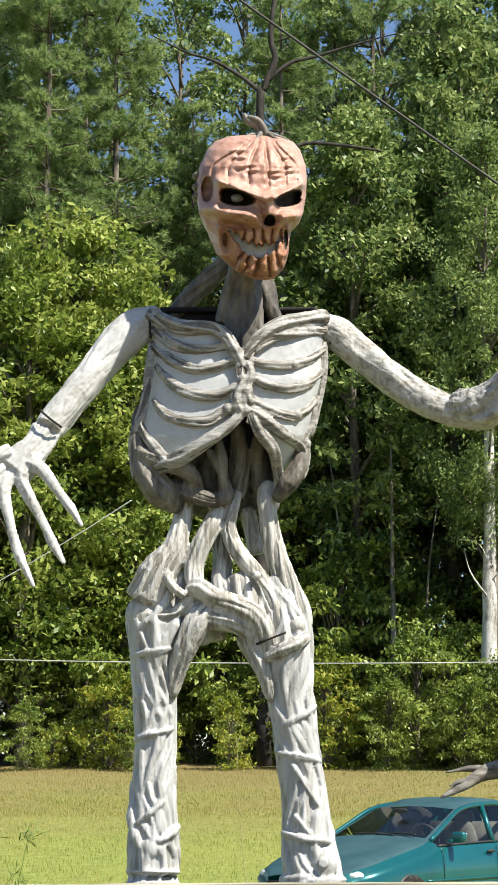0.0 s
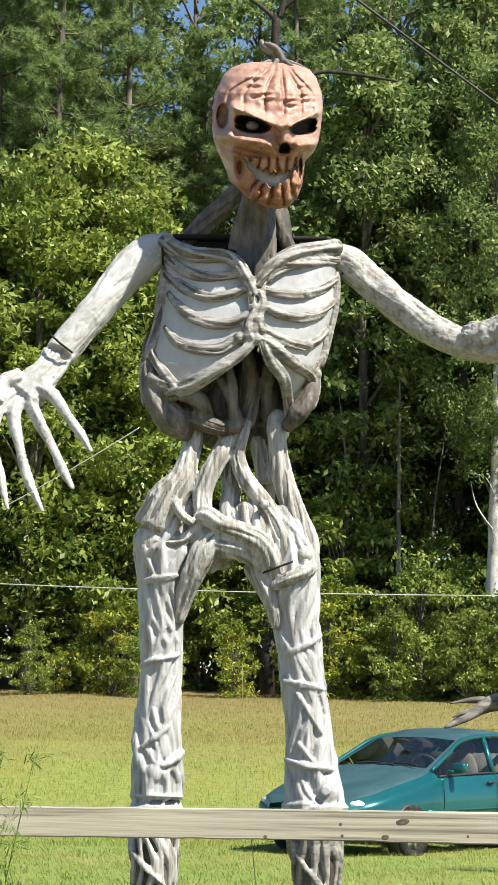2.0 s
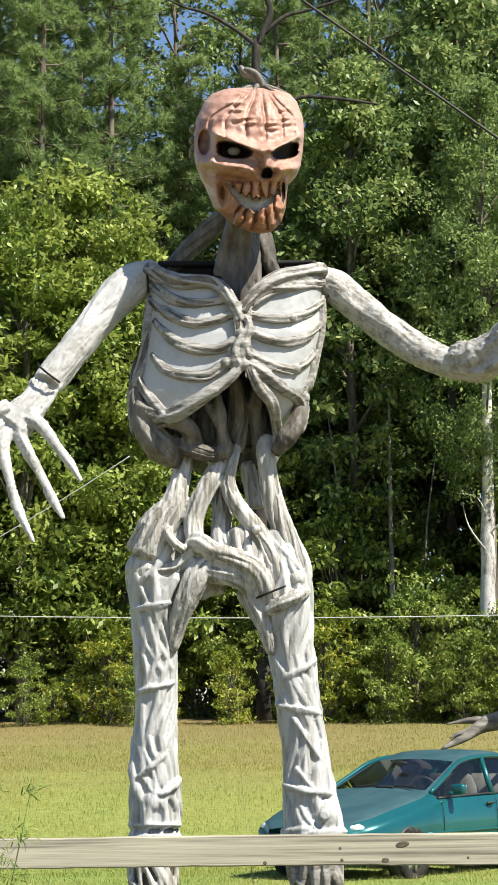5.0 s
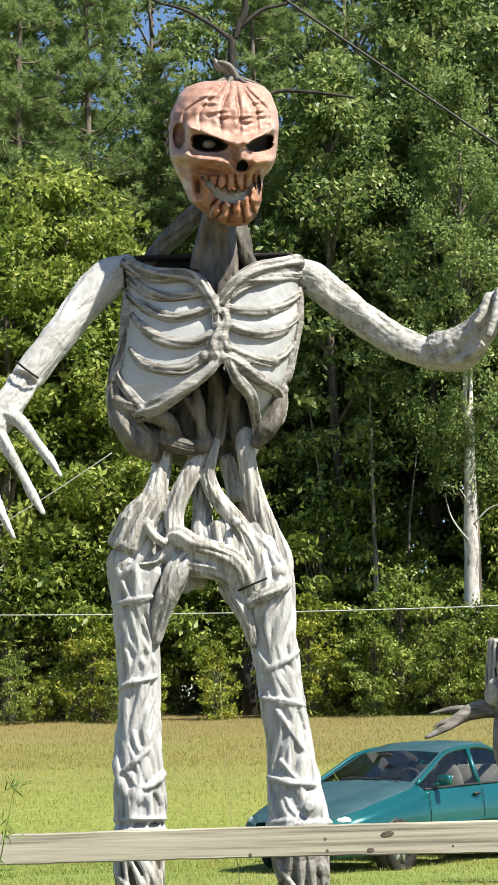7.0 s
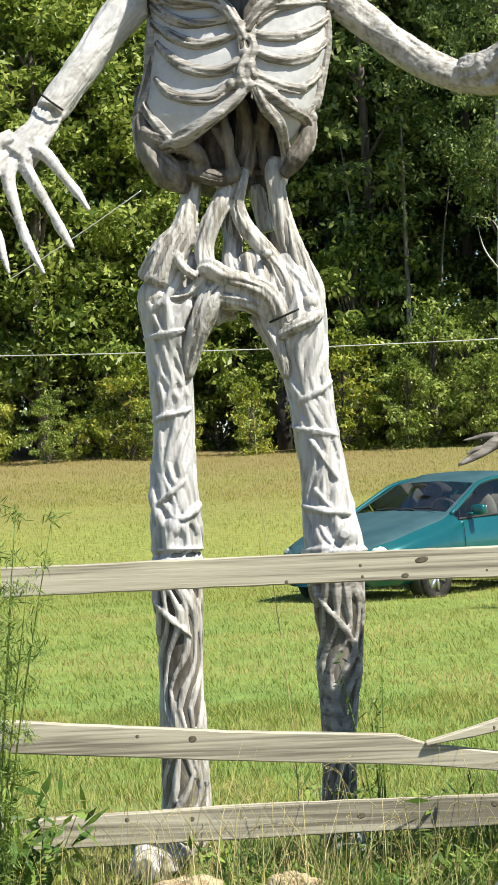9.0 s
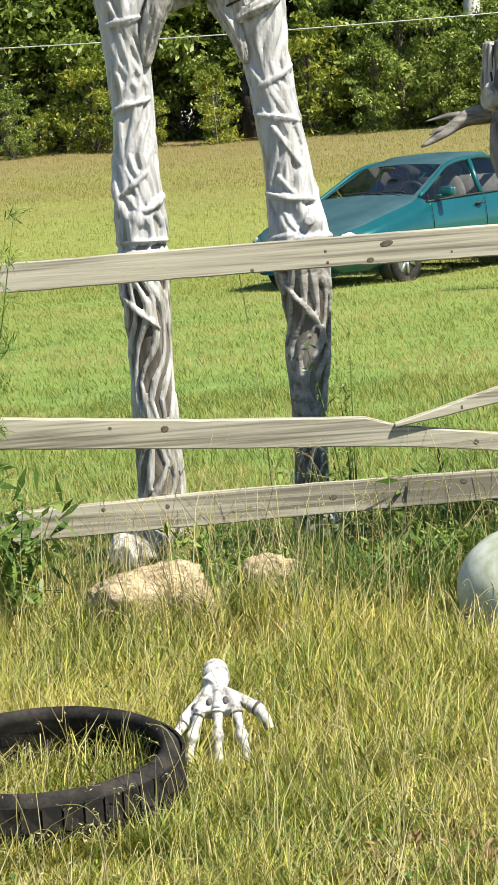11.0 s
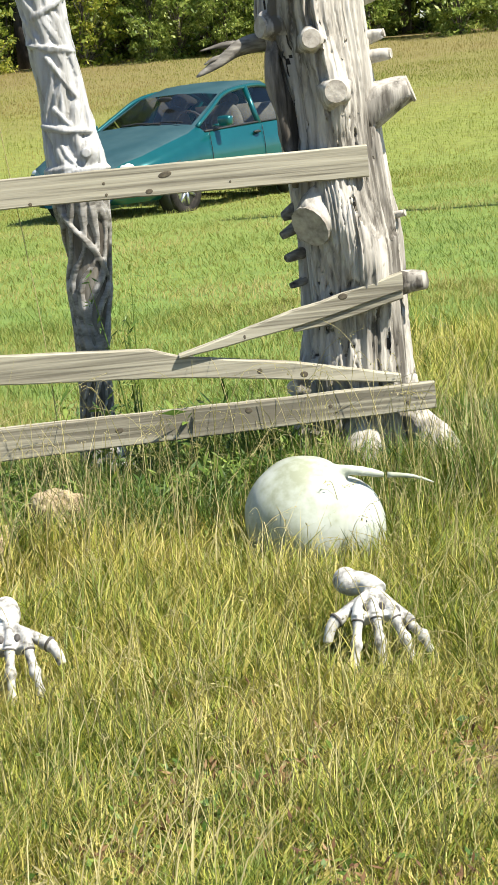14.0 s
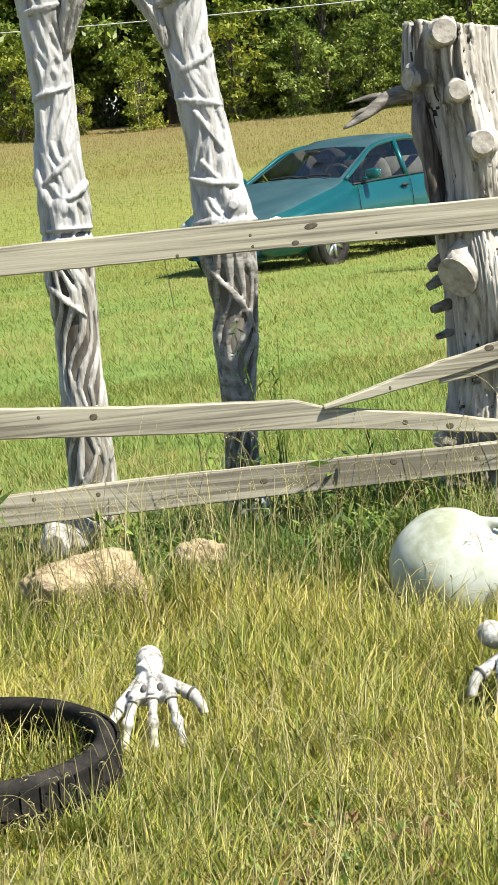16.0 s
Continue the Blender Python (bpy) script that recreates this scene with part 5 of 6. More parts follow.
    for x, y, x2, y2, r in ((1.2, Y - 0.08, 1.36, Y - 0.2, 0.07), (0.92, Y - 0.06, 0.82, Y - 0.16, 0.06), (1.05, Y - 0.12, 1.06, Y - 0.3, 0.06)):
        s = Shape()
        s.tube([(x, y, 0.26), ((x + x2) / 2, (y + y2) / 2, 0.15), (x2, y2, 0.07)], [r * 0.8, r, r * 0.5], 12, wob=0.5)
        part("root_spur", s.mesh("root_spur", "stump"), root)


build_stump()


# ---- parked car ----
CAR = ((2.20, 0.52, 0.50, 0.46, 0.56, 0.59), (2.08, 0.70, 0.59, 0.60, 0.64, 0.68), (1.85, 0.79, 0.64, 0.68, 0.69, 0.75), (1.60, 0.825, 0.69, 0.71, 0.75, 0.81), (1.30, 0.84, 0.74, 0.72, 0.81, 0.87), (1.0, 0.845, 0.80, 0.74, 0.87, 0.92),
       (0.74, 0.845, 0.86, 0.70, 0.94, 0.975), (0.36, 0.845, 0.875, 0.655, 1.10, 1.135), (0.0, 0.845, 0.88, 0.61, 1.245, 1.285), (-0.5, 0.845, 0.89, 0.59, 1.305, 1.39), (-1.0, 0.84, 0.90, 0.575, 1.29, 1.385),
       (-1.5, 0.83, 0.91, 0.60, 1.10, 1.17), (-1.78, 0.81, 0.92, 0.66, 0.97, 1.02), (-2.1, 0.76, 0.88, 0.60, 0.93, 0.96), (-2.22, 0.66, 0.60, 0.50, 0.80, 0.84))


def car_ring(s, w, belt, wr, zs, top):
    half = [(w - 0.10, 0.20), (w - 0.01, 0.27), (w, 0.42), (w + 0.012, 0.58 if belt > 0.6 else belt - 0.06), (w - 0.015, belt - 0.02), (w - 0.05, belt), (wr, zs), (wr - 0.07, top - 0.02), (wr * 0.5, top), (0, top + 0.012)]
    return [Vector((s, y, z)) for y, z in half] + [Vector((s, -y, z)) for y, z in half[-2::-1]]


def build_car(at):
    car = thing("car", None, "teal four-door sedan with faded roof, parked in the meadow", "car", at=at)
    rings = [car_ring(*r) for r in CAR]
    n = len(rings[0])
    vs = [v for r in rings for v in r]
    body, bi, roof, shield, rear = [], [], [], [], []
    sides = {}
    for i in range(len(rings) - 1):
        for k in range(n - 1):
            f = (i * n + k, (i + 1) * n + k, (i + 1) * n + k + 1, i * n + k + 1)
            if i in (6, 7) and 6 < k < n - 8:
                shield.append(f)
            elif i in (10, 11) and 6 < k < n - 8:
                rear.append(f)
            elif k in (5, n - 7) and i in (6, 7, 8, 9, 10):
                sides.setdefault((k, 0 if i < 9 else 1), []).append(f)
            else:
                body.append(f)
                bi.append(1 if 6 <= k < n - 7 else 0)
    body += [tuple(range(n - 1, -1, -1)), tuple((len(rings) - 1) * n + k for k in range(n))]
    bi += [0, 0]
    me = mesh_of("body", vs, body, ["teal", "faded_teal"], bi)
    part("body", me, car)

    def pane(nm, faces, mat, lab):
        ids = sorted({i for f in faces for i in f})
        to = {i: j for j, i in enumerate(ids)}
        ob = part(nm, mesh_of(nm, [vs[i] for i in ids], [tuple(to[i] for i in f) for f in faces], mat), car, lab)
        ob.visible_shadow = False

    pane("windscreen", shield, "glass", "clear windscreen glass")
    pane("rear_window", rear, "tinted", "rear window glass")
    for (k, q), fs in sides.items():
        pane("side_window", fs, "tinted", "tinted side window glass")
    # pillars and window frames
    for sg in (1, -1):
        for nm, line, r, mat in (
            ("pillar", [(0.76, 0.715 * sg, 0.93), (0.36, 0.665 * sg, 1.11), (0.0, 0.615 * sg, 1.258), (-0.5, 0.595 * sg, 1.318), (-1.0, 0.575 * sg, 1.30), (-1.5, 0.605 * sg, 1.115), (-1.78, 0.665 * sg, 0.98)], 0.026, "teal"),
            ("pillar", [(-0.42, 0.80 * sg, 0.88), (-0.50, 0.59 * sg, 1.32)], 0.034, "teal"),
            ("pillar", [(-1.30, 0.80 * sg, 0.90), (-1.36, 0.60 * sg, 1.18)], 0.045, "teal"),
            ("window_trim", [(0.74, 0.80 * sg, 0.87), (0.0, 0.805 * sg, 0.892), (-0.5, 0.805 * sg, 0.90), (-1.3, 0.80 * sg, 0.91)], 0.012, "trim"),
            ("rub_strip", [(1.05, 0.852 * sg, 0.50), (0.0, 0.857 * sg, 0.50), (-1.0, 0.852 * sg, 0.50)], 0.012, "teal"),
        ):
            s = Shape()
            s.tube(line, r, 8)
            part(nm, s.mesh(nm, mat), car)
        for a in (0.72, -0.42):
            s = Shape()
            s.tube([(a, 0.845 * sg, 0.86), (a - 0.02, 0.860 * sg, 0.6), (a - 0.01, 0.847 * sg, 0.3)], 0.004, 6)
            part("door_gap", s.mesh("door_gap", "trim"), car)
        s = Shape()
        s.ball((0.53, 0.945 * sg, 0.968), (0.05, 0.09, 0.058), nu=20, nv=14, shape=lambda v: v * (v.length / (v.x ** 4 + v.y ** 4 + v.z ** 4) ** 0.25))
        s.box((0.55, 0.85 * sg, 0.925), (0.07, 0.09, 0.03))
        mir = part("door_mirror", s.mesh("door_mirror", "teal"), car)
        s = Shape()
        s.box((0.479, 0.948 * sg, 0.967), (0.008, 0.14, 0.085))
        part("mirror_glass", s.mesh("mirror_glass", "chrome"), mir)
        for q in (-0.28, -1.18):
            s = Shape()
            s.tube([(q + 0.07, 0.858 * sg, 0.79), (q, 0.872 * sg, 0.795), (q - 0.07, 0.858 * sg, 0.79)], [0.012, 0.018, 0.012], 8)
            part("door_handle", s.mesh("door_handle", "trim"), car, "black door handle")
        s = Shape()
        s.ball((2.03, 0.54 * sg, 0.58), (0.09, 0.16, 0.065), nu=18, nv=10)
        part("headlight", s.mesh("headlight", "lamp"), car)
        for q in (1.33, -1.13):
            w = part("wheel", None, car, at=pose(q, 0.795 * sg, 0.275))
            t, r = Shape(), Shape()
            prof = [(0.19, -0.09), (0.28, -0.095), (0.30, -0.07), (0.30, 0.07), (0.28, 0.095), (0.19, 0.09)]
            m = 32
            tv = [(rr * math.cos(2 * math.pi * i / m), y, rr * math.sin(2 * math.pi * i / m)) for i in range(m) for rr, y in prof]
            tf = [(i * 6 + k, i * 6 + (k + 1) % 6, ((i + 1) % m) * 6 + (k + 1) % 6, ((i + 1) % m) * 6 + k) for i in range(m) for k in range(6)]
            part("tyre", mesh_of("tyre", tv, tf, "rubber"), w)
            r.tube([(0, -0.06, 0), (0, 0.06, 0)], 0.195, 24)
            for i in range(7):
                a = 2 * math.pi * i / 7
                r.tube([(0.03 * math.cos(a), 0.075 * sg, 0.03 * math.sin(a)), (0.19 * math.cos(a), 0.06 * sg, 0.19 * math.sin(a))], 0.022, 6)
            part("rim", r.mesh("rim", "chrome"), w)
            s = Shape()
            s.tube([(q, 0.70 * sg, 0.285), (q, 0.847 * sg, 0.285)], 0.315, 28)
            part("wheel_arch", s.mesh("wheel_arch", "trim"), car)
        s = Shape()
        s.tube([(0.80, 0.42 * sg + 0.12, 0.99), (0.74, 0.2 * sg + 0.1, 1.005), (0.77, -0.12 * sg + 0.1, 0.985)], 0.010, 6)
        part("wiper", s.mesh("wiper", "trim"), car)
        s = Shape()
        s.box((-0.15, 0.37 * sg, 0.50), (0.5, 0.5, 0.2))
        s.ball((-0.42, 0.37 * sg, 0.82), (0.10, 0.24, 0.34))
        s.ball((-0.50, 0.37 * sg, 1.17), (0.06, 0.13, 0.09))
        part("seat", s.mesh("seat", "seat_cloth"), car)
    s = Shape()
    s.ball((0.62, 0, 0.84), (0.28, 0.70, 0.11), nu=24, nv=12)
    part("dashboard", s.mesh("dashboard", "interior"), car)
    s = Shape()
    s.tube([(0.36 + 0.05 * math.sin(a), 0.37 + 0.19 * math.cos(a), 0.93 + 0.17 * math.sin(a)) for a in np.linspace(0, 2 * math.pi, 17)], 0.015, 6)
    part("steering_wheel", s.mesh("steering_wheel", "trim"), car)
    s = Shape()
    s.box((-1.0, 0, 0.62), (0.5, 1.3, 0.4))
    s.box((-1.3, 0, 0.85), (0.15, 1.2, 0.5))
    part("seat", s.mesh("seat", "seat_cloth"), car)
    s = Shape()
    s.box((2.21, 0, 0.47), (0.04, 0.9, 0.10))
    part("grille", s.mesh("grille", "trim"), car)
    s = Shape()
    s.ball((0.30, 0, 1.25), (0.02, 0.10, 0.03))
    part("rear_mirror", s.mesh("rear_mirror", "trim"), car)


CAR_TURN = 51
build_car(pose(2.13, 23.8, -0.17, 0, 0, 180 + CAR_TURN))


# ---- things lying in the grass ----
def build_skull():
    s = Shape()
    s.ball((0, 0, 0.13), (0.165, 0.16, 0.175), nu=48, nv=30, shape=lambda v: v * (1 + 0.03 * noise.noise(v * 1.7)))
    s.ball((0.115, -0.005, 0.09), (0.12, 0.125, 0.145), nu=36, nv=22)
    s.tube([(0.08, -0.04, 0.268), (0.17, -0.05, 0.252), (0.235, -0.04, 0.232)], [0.016, 0.015, 0.010], 10)
    me = fused(s.mesh("skull", "skull_white"), 0.008, 3)
    me.materials.clear()
    d = Shape()
    d.ball((0.160, -0.105, 0.12), (0.007, 0.012, 0.013))
    flap = Shape()
    flap.tube([(0.24, -0.06, 0.236), (0.31, -0.07, 0.226), (0.37, -0.06, 0.200)], [0.009, 0.006, 0.002], 8)
    me = joined("skull_ornament", [(me, 0), (d.mesh("d", "void"), 1), (flap.mesh("f", "skull_white"), 0)], ["skull_white", "void"])
    thing("skull_ornament", me, "large white plastic skull lying on its side in the grass", "skull ornament", at=pose(0.745, 5.5, -0.005))


def build_claw(at, mirror, label, knob=-0.035):
    """A bony plastic claw rising from the turf: five jointed fingers, knuckle bar and wrist."""
    s, j = Shape(), Shape()
    k = -1 if mirror else 1
    s.ball((knob * k, 0.10, 0.155), (0.028, 0.034, 0.026))
    s.tube([(knob * 0.9 * k, 0.10, 0.15), (0.0, 0.075, 0.15), (0.015 * k, 0.05, 0.135)], [0.026, 0.023, 0.028], 10)
    fingers = ((-0.046, -0.078, 0.128), (-0.008, -0.010, 0.13), (0.032, 0.060, 0.125), (0.064, 0.108, 0.11))
    for x0, x1, z0 in fingers:
        s.tube([(0.012 * k, 0.06, 0.14), (x0 * 0.7 * k, 0.012, z0 + 0.004), (x0 * k, -0.02, z0 - 0.018)], [0.012, 0.009, 0.0145], 9)
        pts = [Vector((x0 * k, -0.022, z0 - 0.022)), Vector(((x0 * 0.6 + x1 * 0.4) * k, -0.048, 0.07)), Vector(((x0 * 0.25 + x1 * 0.75) * k, -0.062, 0.028)), Vector((x1 * k, -0.072, -0.02))]
        for a, b, r in zip(pts, pts[1:], (0.0122, 0.0108, 0.0085)):
            s.tube([a, a.lerp(b, 0.3), a.lerp(b, 0.65), b], [r * 1.0, r * 0.84, r * 0.80, r * 1.08], 10)
            s.ball(b, r * 1.13, nu=10, nv=7)
            j.tube([a.lerp(b, -0.02), a.lerp(b, 0.05)], r * 1.10, 12)
    # webs of the palm; dark balls stand in for shaded hollows between the bones
    for (xa, _, za), (xb, _, zb) in zip(fingers, fingers[1:]):
        xm, zm = (xa + xb) / 2, (za + zb) / 2
        s.tube([(0.012 * k, 0.058, 0.130), (xm * 0.75 * k, 0.015, zm - 0.006), (xm * k, -0.016, zm - 0.026)], [0.012, 0.014, 0.015], 9)
        j.ball((xm * 0.86 * k, -0.004, zm - 0.004), (0.0075, 0.012, 0.009), nu=12, nv=8)
    j.ball((-0.045 * k, 0.012, 0.119), (0.013, 0.010, 0.008), nu=12, nv=8)
    s.tube([(0.0, 0.045, 0.135), (-0.045 * k, 0.022, 0.124), (-0.08 * k, 0.004, 0.108)], [0.012, 0.011, 0.014], 9)
    s.tube([(-0.08 * k, 0.004, 0.110), (-0.098 * k, -0.004, 0.098), (-0.110 * k, -0.01, 0.070)], [0.015, 0.012, 0.010], 9)
    j.tube([(-0.084 * k, 0.002, 0.109), (-0.088 * k, 0.0, 0.107)], 0.0155, 12)
    me = joined("claw_ornament", [(fused(s.mesh("claw", "bone_white"), 0.0032, 1), 0), (j.mesh("joint", "joint"), 1)], ["bone_white", "joint"])
    thing("claw_ornament", me, label, "skeleton ornament", "bony claws in the grass", at=at)


build_skull()
build_claw(pose(0.760, 4.46, -0.025, 0, 0, 4) @ Matrix.Diagonal((1.14, 1.2, 1.26, 1)), False, "white plastic skeleton claw pushed into the grass beside the skull")
build_claw(pose(-0.10, 4.54, -0.018, 0, 0, -8) @ Matrix.Diagonal((1.14, 1.2, 1.24, 1)), True, "white plastic skeleton claw pushed into the grass beside the tyre", 0.012)


def build_tyre():
    m, root = 72, thing("tyre", None, "worn black rubber tyre lying flat in the grass", "tyre", at=pose(-0.475, 4.2, -0.045, 3, 1, 0))
    prof = [(0.225, 0.018), (0.25, 0.004), (0.275, 0.0), (0.296, 0.02), (0.303, 0.05), (0.303, 0.15), (0.297, 0.185), (0.28, 0.203), (0.272, 0.206), (0.257, 0.196), (0.259, 0.178), (0.275, 0.15), (0.285, 0.10), (0.275, 0.06), (0.232, 0.04)]
    q = len(prof)
    v = [(r * math.cos(2 * math.pi * i / m), r * math.sin(2 * math.pi * i / m), z) for i in range(m) for r, z in prof]
    f = [(i * q + k, i * q + (k + 1) % q, ((i + 1) % m) * q + (k + 1) % q, ((i + 1) % m) * q + k) for i in range(m) for k in range(q)]
    part("carcass", mesh_of("carcass", v, f, "rubber"), root)
    b = Shape()
    b.box((0, 0, 0), (0.006, 0.039, 0.054))
    me = b.mesh("tread_block", "rubber", smooth=False)
    for row, z in enumerate((0.04, 0.10, 0.16)):
        for i in range(44):
            a = 360 * (i + 0.5 * (row % 2)) / 44
            part("tread_block", me, root, at=pose(0, 0, 0, 0, 0, a) @ pose(0.3045, 0, z, 0, 0, 0))


build_tyre()


def build_rock(x, y, z, sx, sy, sz, seed, label):
    s = Shape()
    o = Vector((seed * 3.1, seed * 1.7, 0))
    s.ball((0, 0, 0), (sx, sy, sz), nu=44, nv=30, shape=lambda v: v * ((abs(v.x) ** 5 + abs(v.y) ** 5 + abs(v.z) ** 5) ** -0.2 * (0.92 + 0.30 * noise.noise(v * 1.4 + o) + 0.14 * noise.noise(v * 3.3 + o) + 0.09 * noise.noise(v * 9 + o))))
    thing("rock", s.mesh("rock", "rock"), label, "rock", "rocks under the fence", at=pose(x, y, z, 0, 0, seed * 40))


build_rock(-0.30, 5.93, 0.075, 0.19, 0.11, 0.105, 1, "large pale sandstone rock half sunk in grass")
build_rock(-0.17, 5.86, 0.04, 0.12, 0.10, 0.085, 2, "small pale sandstone rock half sunk in grass")
build_rock(0.06, 5.97, 0.11, 0.08, 0.07, 0.07, 3, "small reddish sandstone rock half sunk in grass")
build_rock(-0.06, 6.02, 0.03, 0.08, 0.07, 0.06, 5, "dark sandstone rock half sunk in grass")
build_rock(-0.36, 5.80, 0.0, 0.10, 0.08, 0.05, 7, "small flat sandstone rock half sunk in grass")


# ---- woodland ----
def limb_mesh(name, limbs, mat="bark", seg=8):
    s = Shape()
    for pts, radii in limbs:
        s.tube(pts, radii, seg, wob=0.25)
    return s.mesh(name, mat)


def crown_points(rng, n, height, base, wide, lean=0.0):
    """Clump centres on and in an uneven crown between base and height."""
    out = []
    while len(out) < n:
        k = rng.random()
        z = base + (height - base) * k
        r = wide * (math.sin(math.pi * min(1, 0.12 + 0.85 * k)) ** 0.7)
        a = rng.random() * 6.283
        r *= 0.75 + 0.35 * math.sin(3 * a + z) * math.sin(1.1 * z + a)
        q = rng.random() ** 0.35 * r
        out.append((q * math.cos(a), q * math.sin(a), z + 0.3 * rng.standard_normal()))
    return np.array(out)


def broadleaf(seed, height, base, wide, clumps, count, size, leaf, spread=0.62, bark="bark", trunk_r=0.17, flat=0.42):
    rng = np.random.default_rng(seed)
    c = crown_points(rng, clumps, height, base, wide)
    v, f = leaves(c, rng.uniform(0.5, 1.25, clumps) * spread, count, size, rng, flat=flat)
    crown = mesh_of("crown", v, f, leaf, smooth=False)
    limbs = [([(0, 0, -0.3), (0.1, 0.05, height * 0.3), (-0.05, 0.1, height * 0.6), (0.1, 0, height * 0.93)], [trunk_r, trunk_r * 0.8, trunk_r * 0.5, 0.03])]
    for q in c[:: max(1, clumps // 26)]:
        z0 = max(base * 0.5, q[2] - 0.35 * math.hypot(q[0], q[1]) - 0.8)
        limbs.append(([(0, 0.05, z0), (q[0] * 0.5, q[1] * 0.5, (z0 + q[2]) / 2 + 0.2), tuple(q)], [trunk_r * 0.3, trunk_r * 0.17, 0.01]))
    return limb_mesh("trunk", limbs, bark), crown


def pine(seed, height, base, wide, tufts, leaf="needle", trunk_r=0.16):
    rng = np.random.default_rng(seed)
    limbs = [([(0, 0, -0.3), (0.08, 0, height * 0.4), (0, 0.05, height * 0.75), (0, 0, height)], [trunk_r, trunk_r * 0.85, trunk_r * 0.55, 0.02])]
    cs = []
    whorls = int((height - base) / 0.55)
    for w in range(whorls):
        z = base + (height - base) * (w + rng.random()) / whorls
        for b in range(rng.integers(2, 5)):
            a, L = rng.random() * 6.283, wide * (1.05 - ((z - base) / (height - base)) ** 1.5 * 0.75) * rng.uniform(0.5, 1.1)
            e = (L * math.cos(a), L * math.sin(a), z + 0.25 * L)
            limbs.append(([(0, 0, z), (e[0] * 0.5, e[1] * 0.5, z + 0.05 * L), e], [0.035, 0.022, 0.006]))
            for i in range(tufts):
                k = rng.uniform(0.35, 1.05)
                cs.append((e[0] * k + rng.normal() * 0.22, e[1] * k + rng.normal() * 0.22, z + 0.25 * L * k * k + 0.1 + rng.normal() * 0.15))
    c = np.array(cs)
    n = 64
    p = np.repeat(c, n, 0)
    d = rng.normal(size=(len(p), 3)) + (0, 0, 0.25)
    d /= np.linalg.norm(d, axis=1, keepdims=True)
    w = np.cross(d, rng.normal(size=(len(p), 3)))
    w /= np.linalg.norm(w, axis=1, keepdims=True)
    L = rng.uniform(0.14, 0.30, (len(p), 1))
    v = np.stack([p - w * 0.011, p + w * 0.011, p + d * L], 1).reshape(-1, 3)
    crown = mesh_of("crown", v, np.arange(len(v)).reshape(-1, 3), leaf, smooth=False)
    return limb_mesh("trunk", limbs, "bark", 7), crown


def tree_proto(name, meshes, label, category, group):
    ob = thing(name, None, label, category, group)
    part("trunk", meshes[0], ob)
    part("crown", meshes[1], ob)
    return ob


def plant_row(proto, spots, rng):
    first = True
    for x, y, s in spots:
        m = pose(x, y, ground_z(x, y) - 0.05, 0, 0, rng.uniform(0, 360))
        ob = proto if first else copy_thing(proto, m)
        if first:
            proto.matrix_basis = m
        ob.scale = (s * rng.uniform(0.9, 1.1), s * rng.uniform(0.9, 1.1), s)
        first = False


TR = random.Random(11)
G1 = "trees of the woodland edge"
oak_a = tree_proto("broadleaf_tree", broadleaf(1, 11, 1.6, 3.0, 165, 150, 0.155, "leaf_bright", spread=0.64), "sunlit broadleaf tree with yellow-green leaves at the woodland edge", "tree", G1)
plant_row(oak_a, [(-5.2, 50.5, 1.22), (-2.6, 51.5, 1.15), (-8.3, 50, 1.2), (-0.5, 53.5, 1.0), (-11.5, 50, 1.2), (-3.9, 52.6, 1.3), (8.6, 52.4, 0.9), (12, 52.6, 0.9)], TR)
oak_b = tree_proto("broadleaf_tree", broadleaf(2, 19, 5, 3.2, 230, 90, 0.20, "leaf_dark"), "tall dark broadleaf tree in the woodland", "tree", G1)
plant_row(oak_b, [(1.2, 57, 0.92), (4.2, 58, 1.0), (-2.0, 60, 0.9), (8.5, 58, 1.05), (12.5, 57, 1.05), (-6.5, 59, 0.95), (16, 56, 1.0), (-11, 58, 1.1), (5.8, 64, 1.05), (11, 65, 1.2), (19.5, 57, 1.1), (7.2, 60, 1.2), (14, 62, 1.25), (10, 59, 1.15), (17.5, 62, 1.25), (12, 68, 1.35), (8.6, 70, 1.4), (-8, 68, 1.15), (-4.5, 70, 1.05), (16, 68, 1.45), (5.5, 72, 1.15), (20, 64, 1.4), (-12.5, 66, 1.5), (-10.5, 74, 1.6), (-6, 76, 1.1), (-2.5, 75, 1.1), (2.5, 77, 1.15), (8.5, 77, 1.6), (11, 75, 1.7), (14.5, 74, 1.65)], TR)
oak_c = tree_proto("broadleaf_tree", broadleaf(3, 17, 2.5, 2.7, 230, 90, 0.19, "leaf_dark"), "slender broadleaf tree with fresh green leaves", "tree", G1)
plant_row(oak_c, [(3.4, 53.5, 1.05), (6.2, 55.5, 1.1), (9.2, 53, 1.2), (14.6, 53, 1.1), (2.6, 56, 0.85), (18, 54, 1.1)], TR)
airy = tree_proto("broadleaf_tree", broadleaf(8, 25, 8, 3.4, 150, 75, 0.19, "leaf_dark", spread=0.62), "tall thin-crowned broadleaf tree with sky showing through", "tree", G1)
plant_row(airy, [(-1.6, 60, 0.98), (-3.9, 63, 1.1), (0.4, 64, 1.08), (3.2, 60, 0.98), (5.2, 66, 1.15), (-6.5, 66, 1.2), (2.0, 70, 1.15)], TR)
cedar = tree_proto("cedar_tree", broadleaf(4, 16, 5.7, 2.4, 300, 110, 0.115, "leaf_cedar", spread=0.46, trunk_r=0.16, flat=0.9), "dense cedar with fine dull green foliage in the woodland", "tree", G1)
plant_row(cedar, [(6.42, 49.5, 1.0), (10.6, 51.5, 1.05), (13.6, 50.8, 0.95), (16.8, 51, 1.0)], TR)
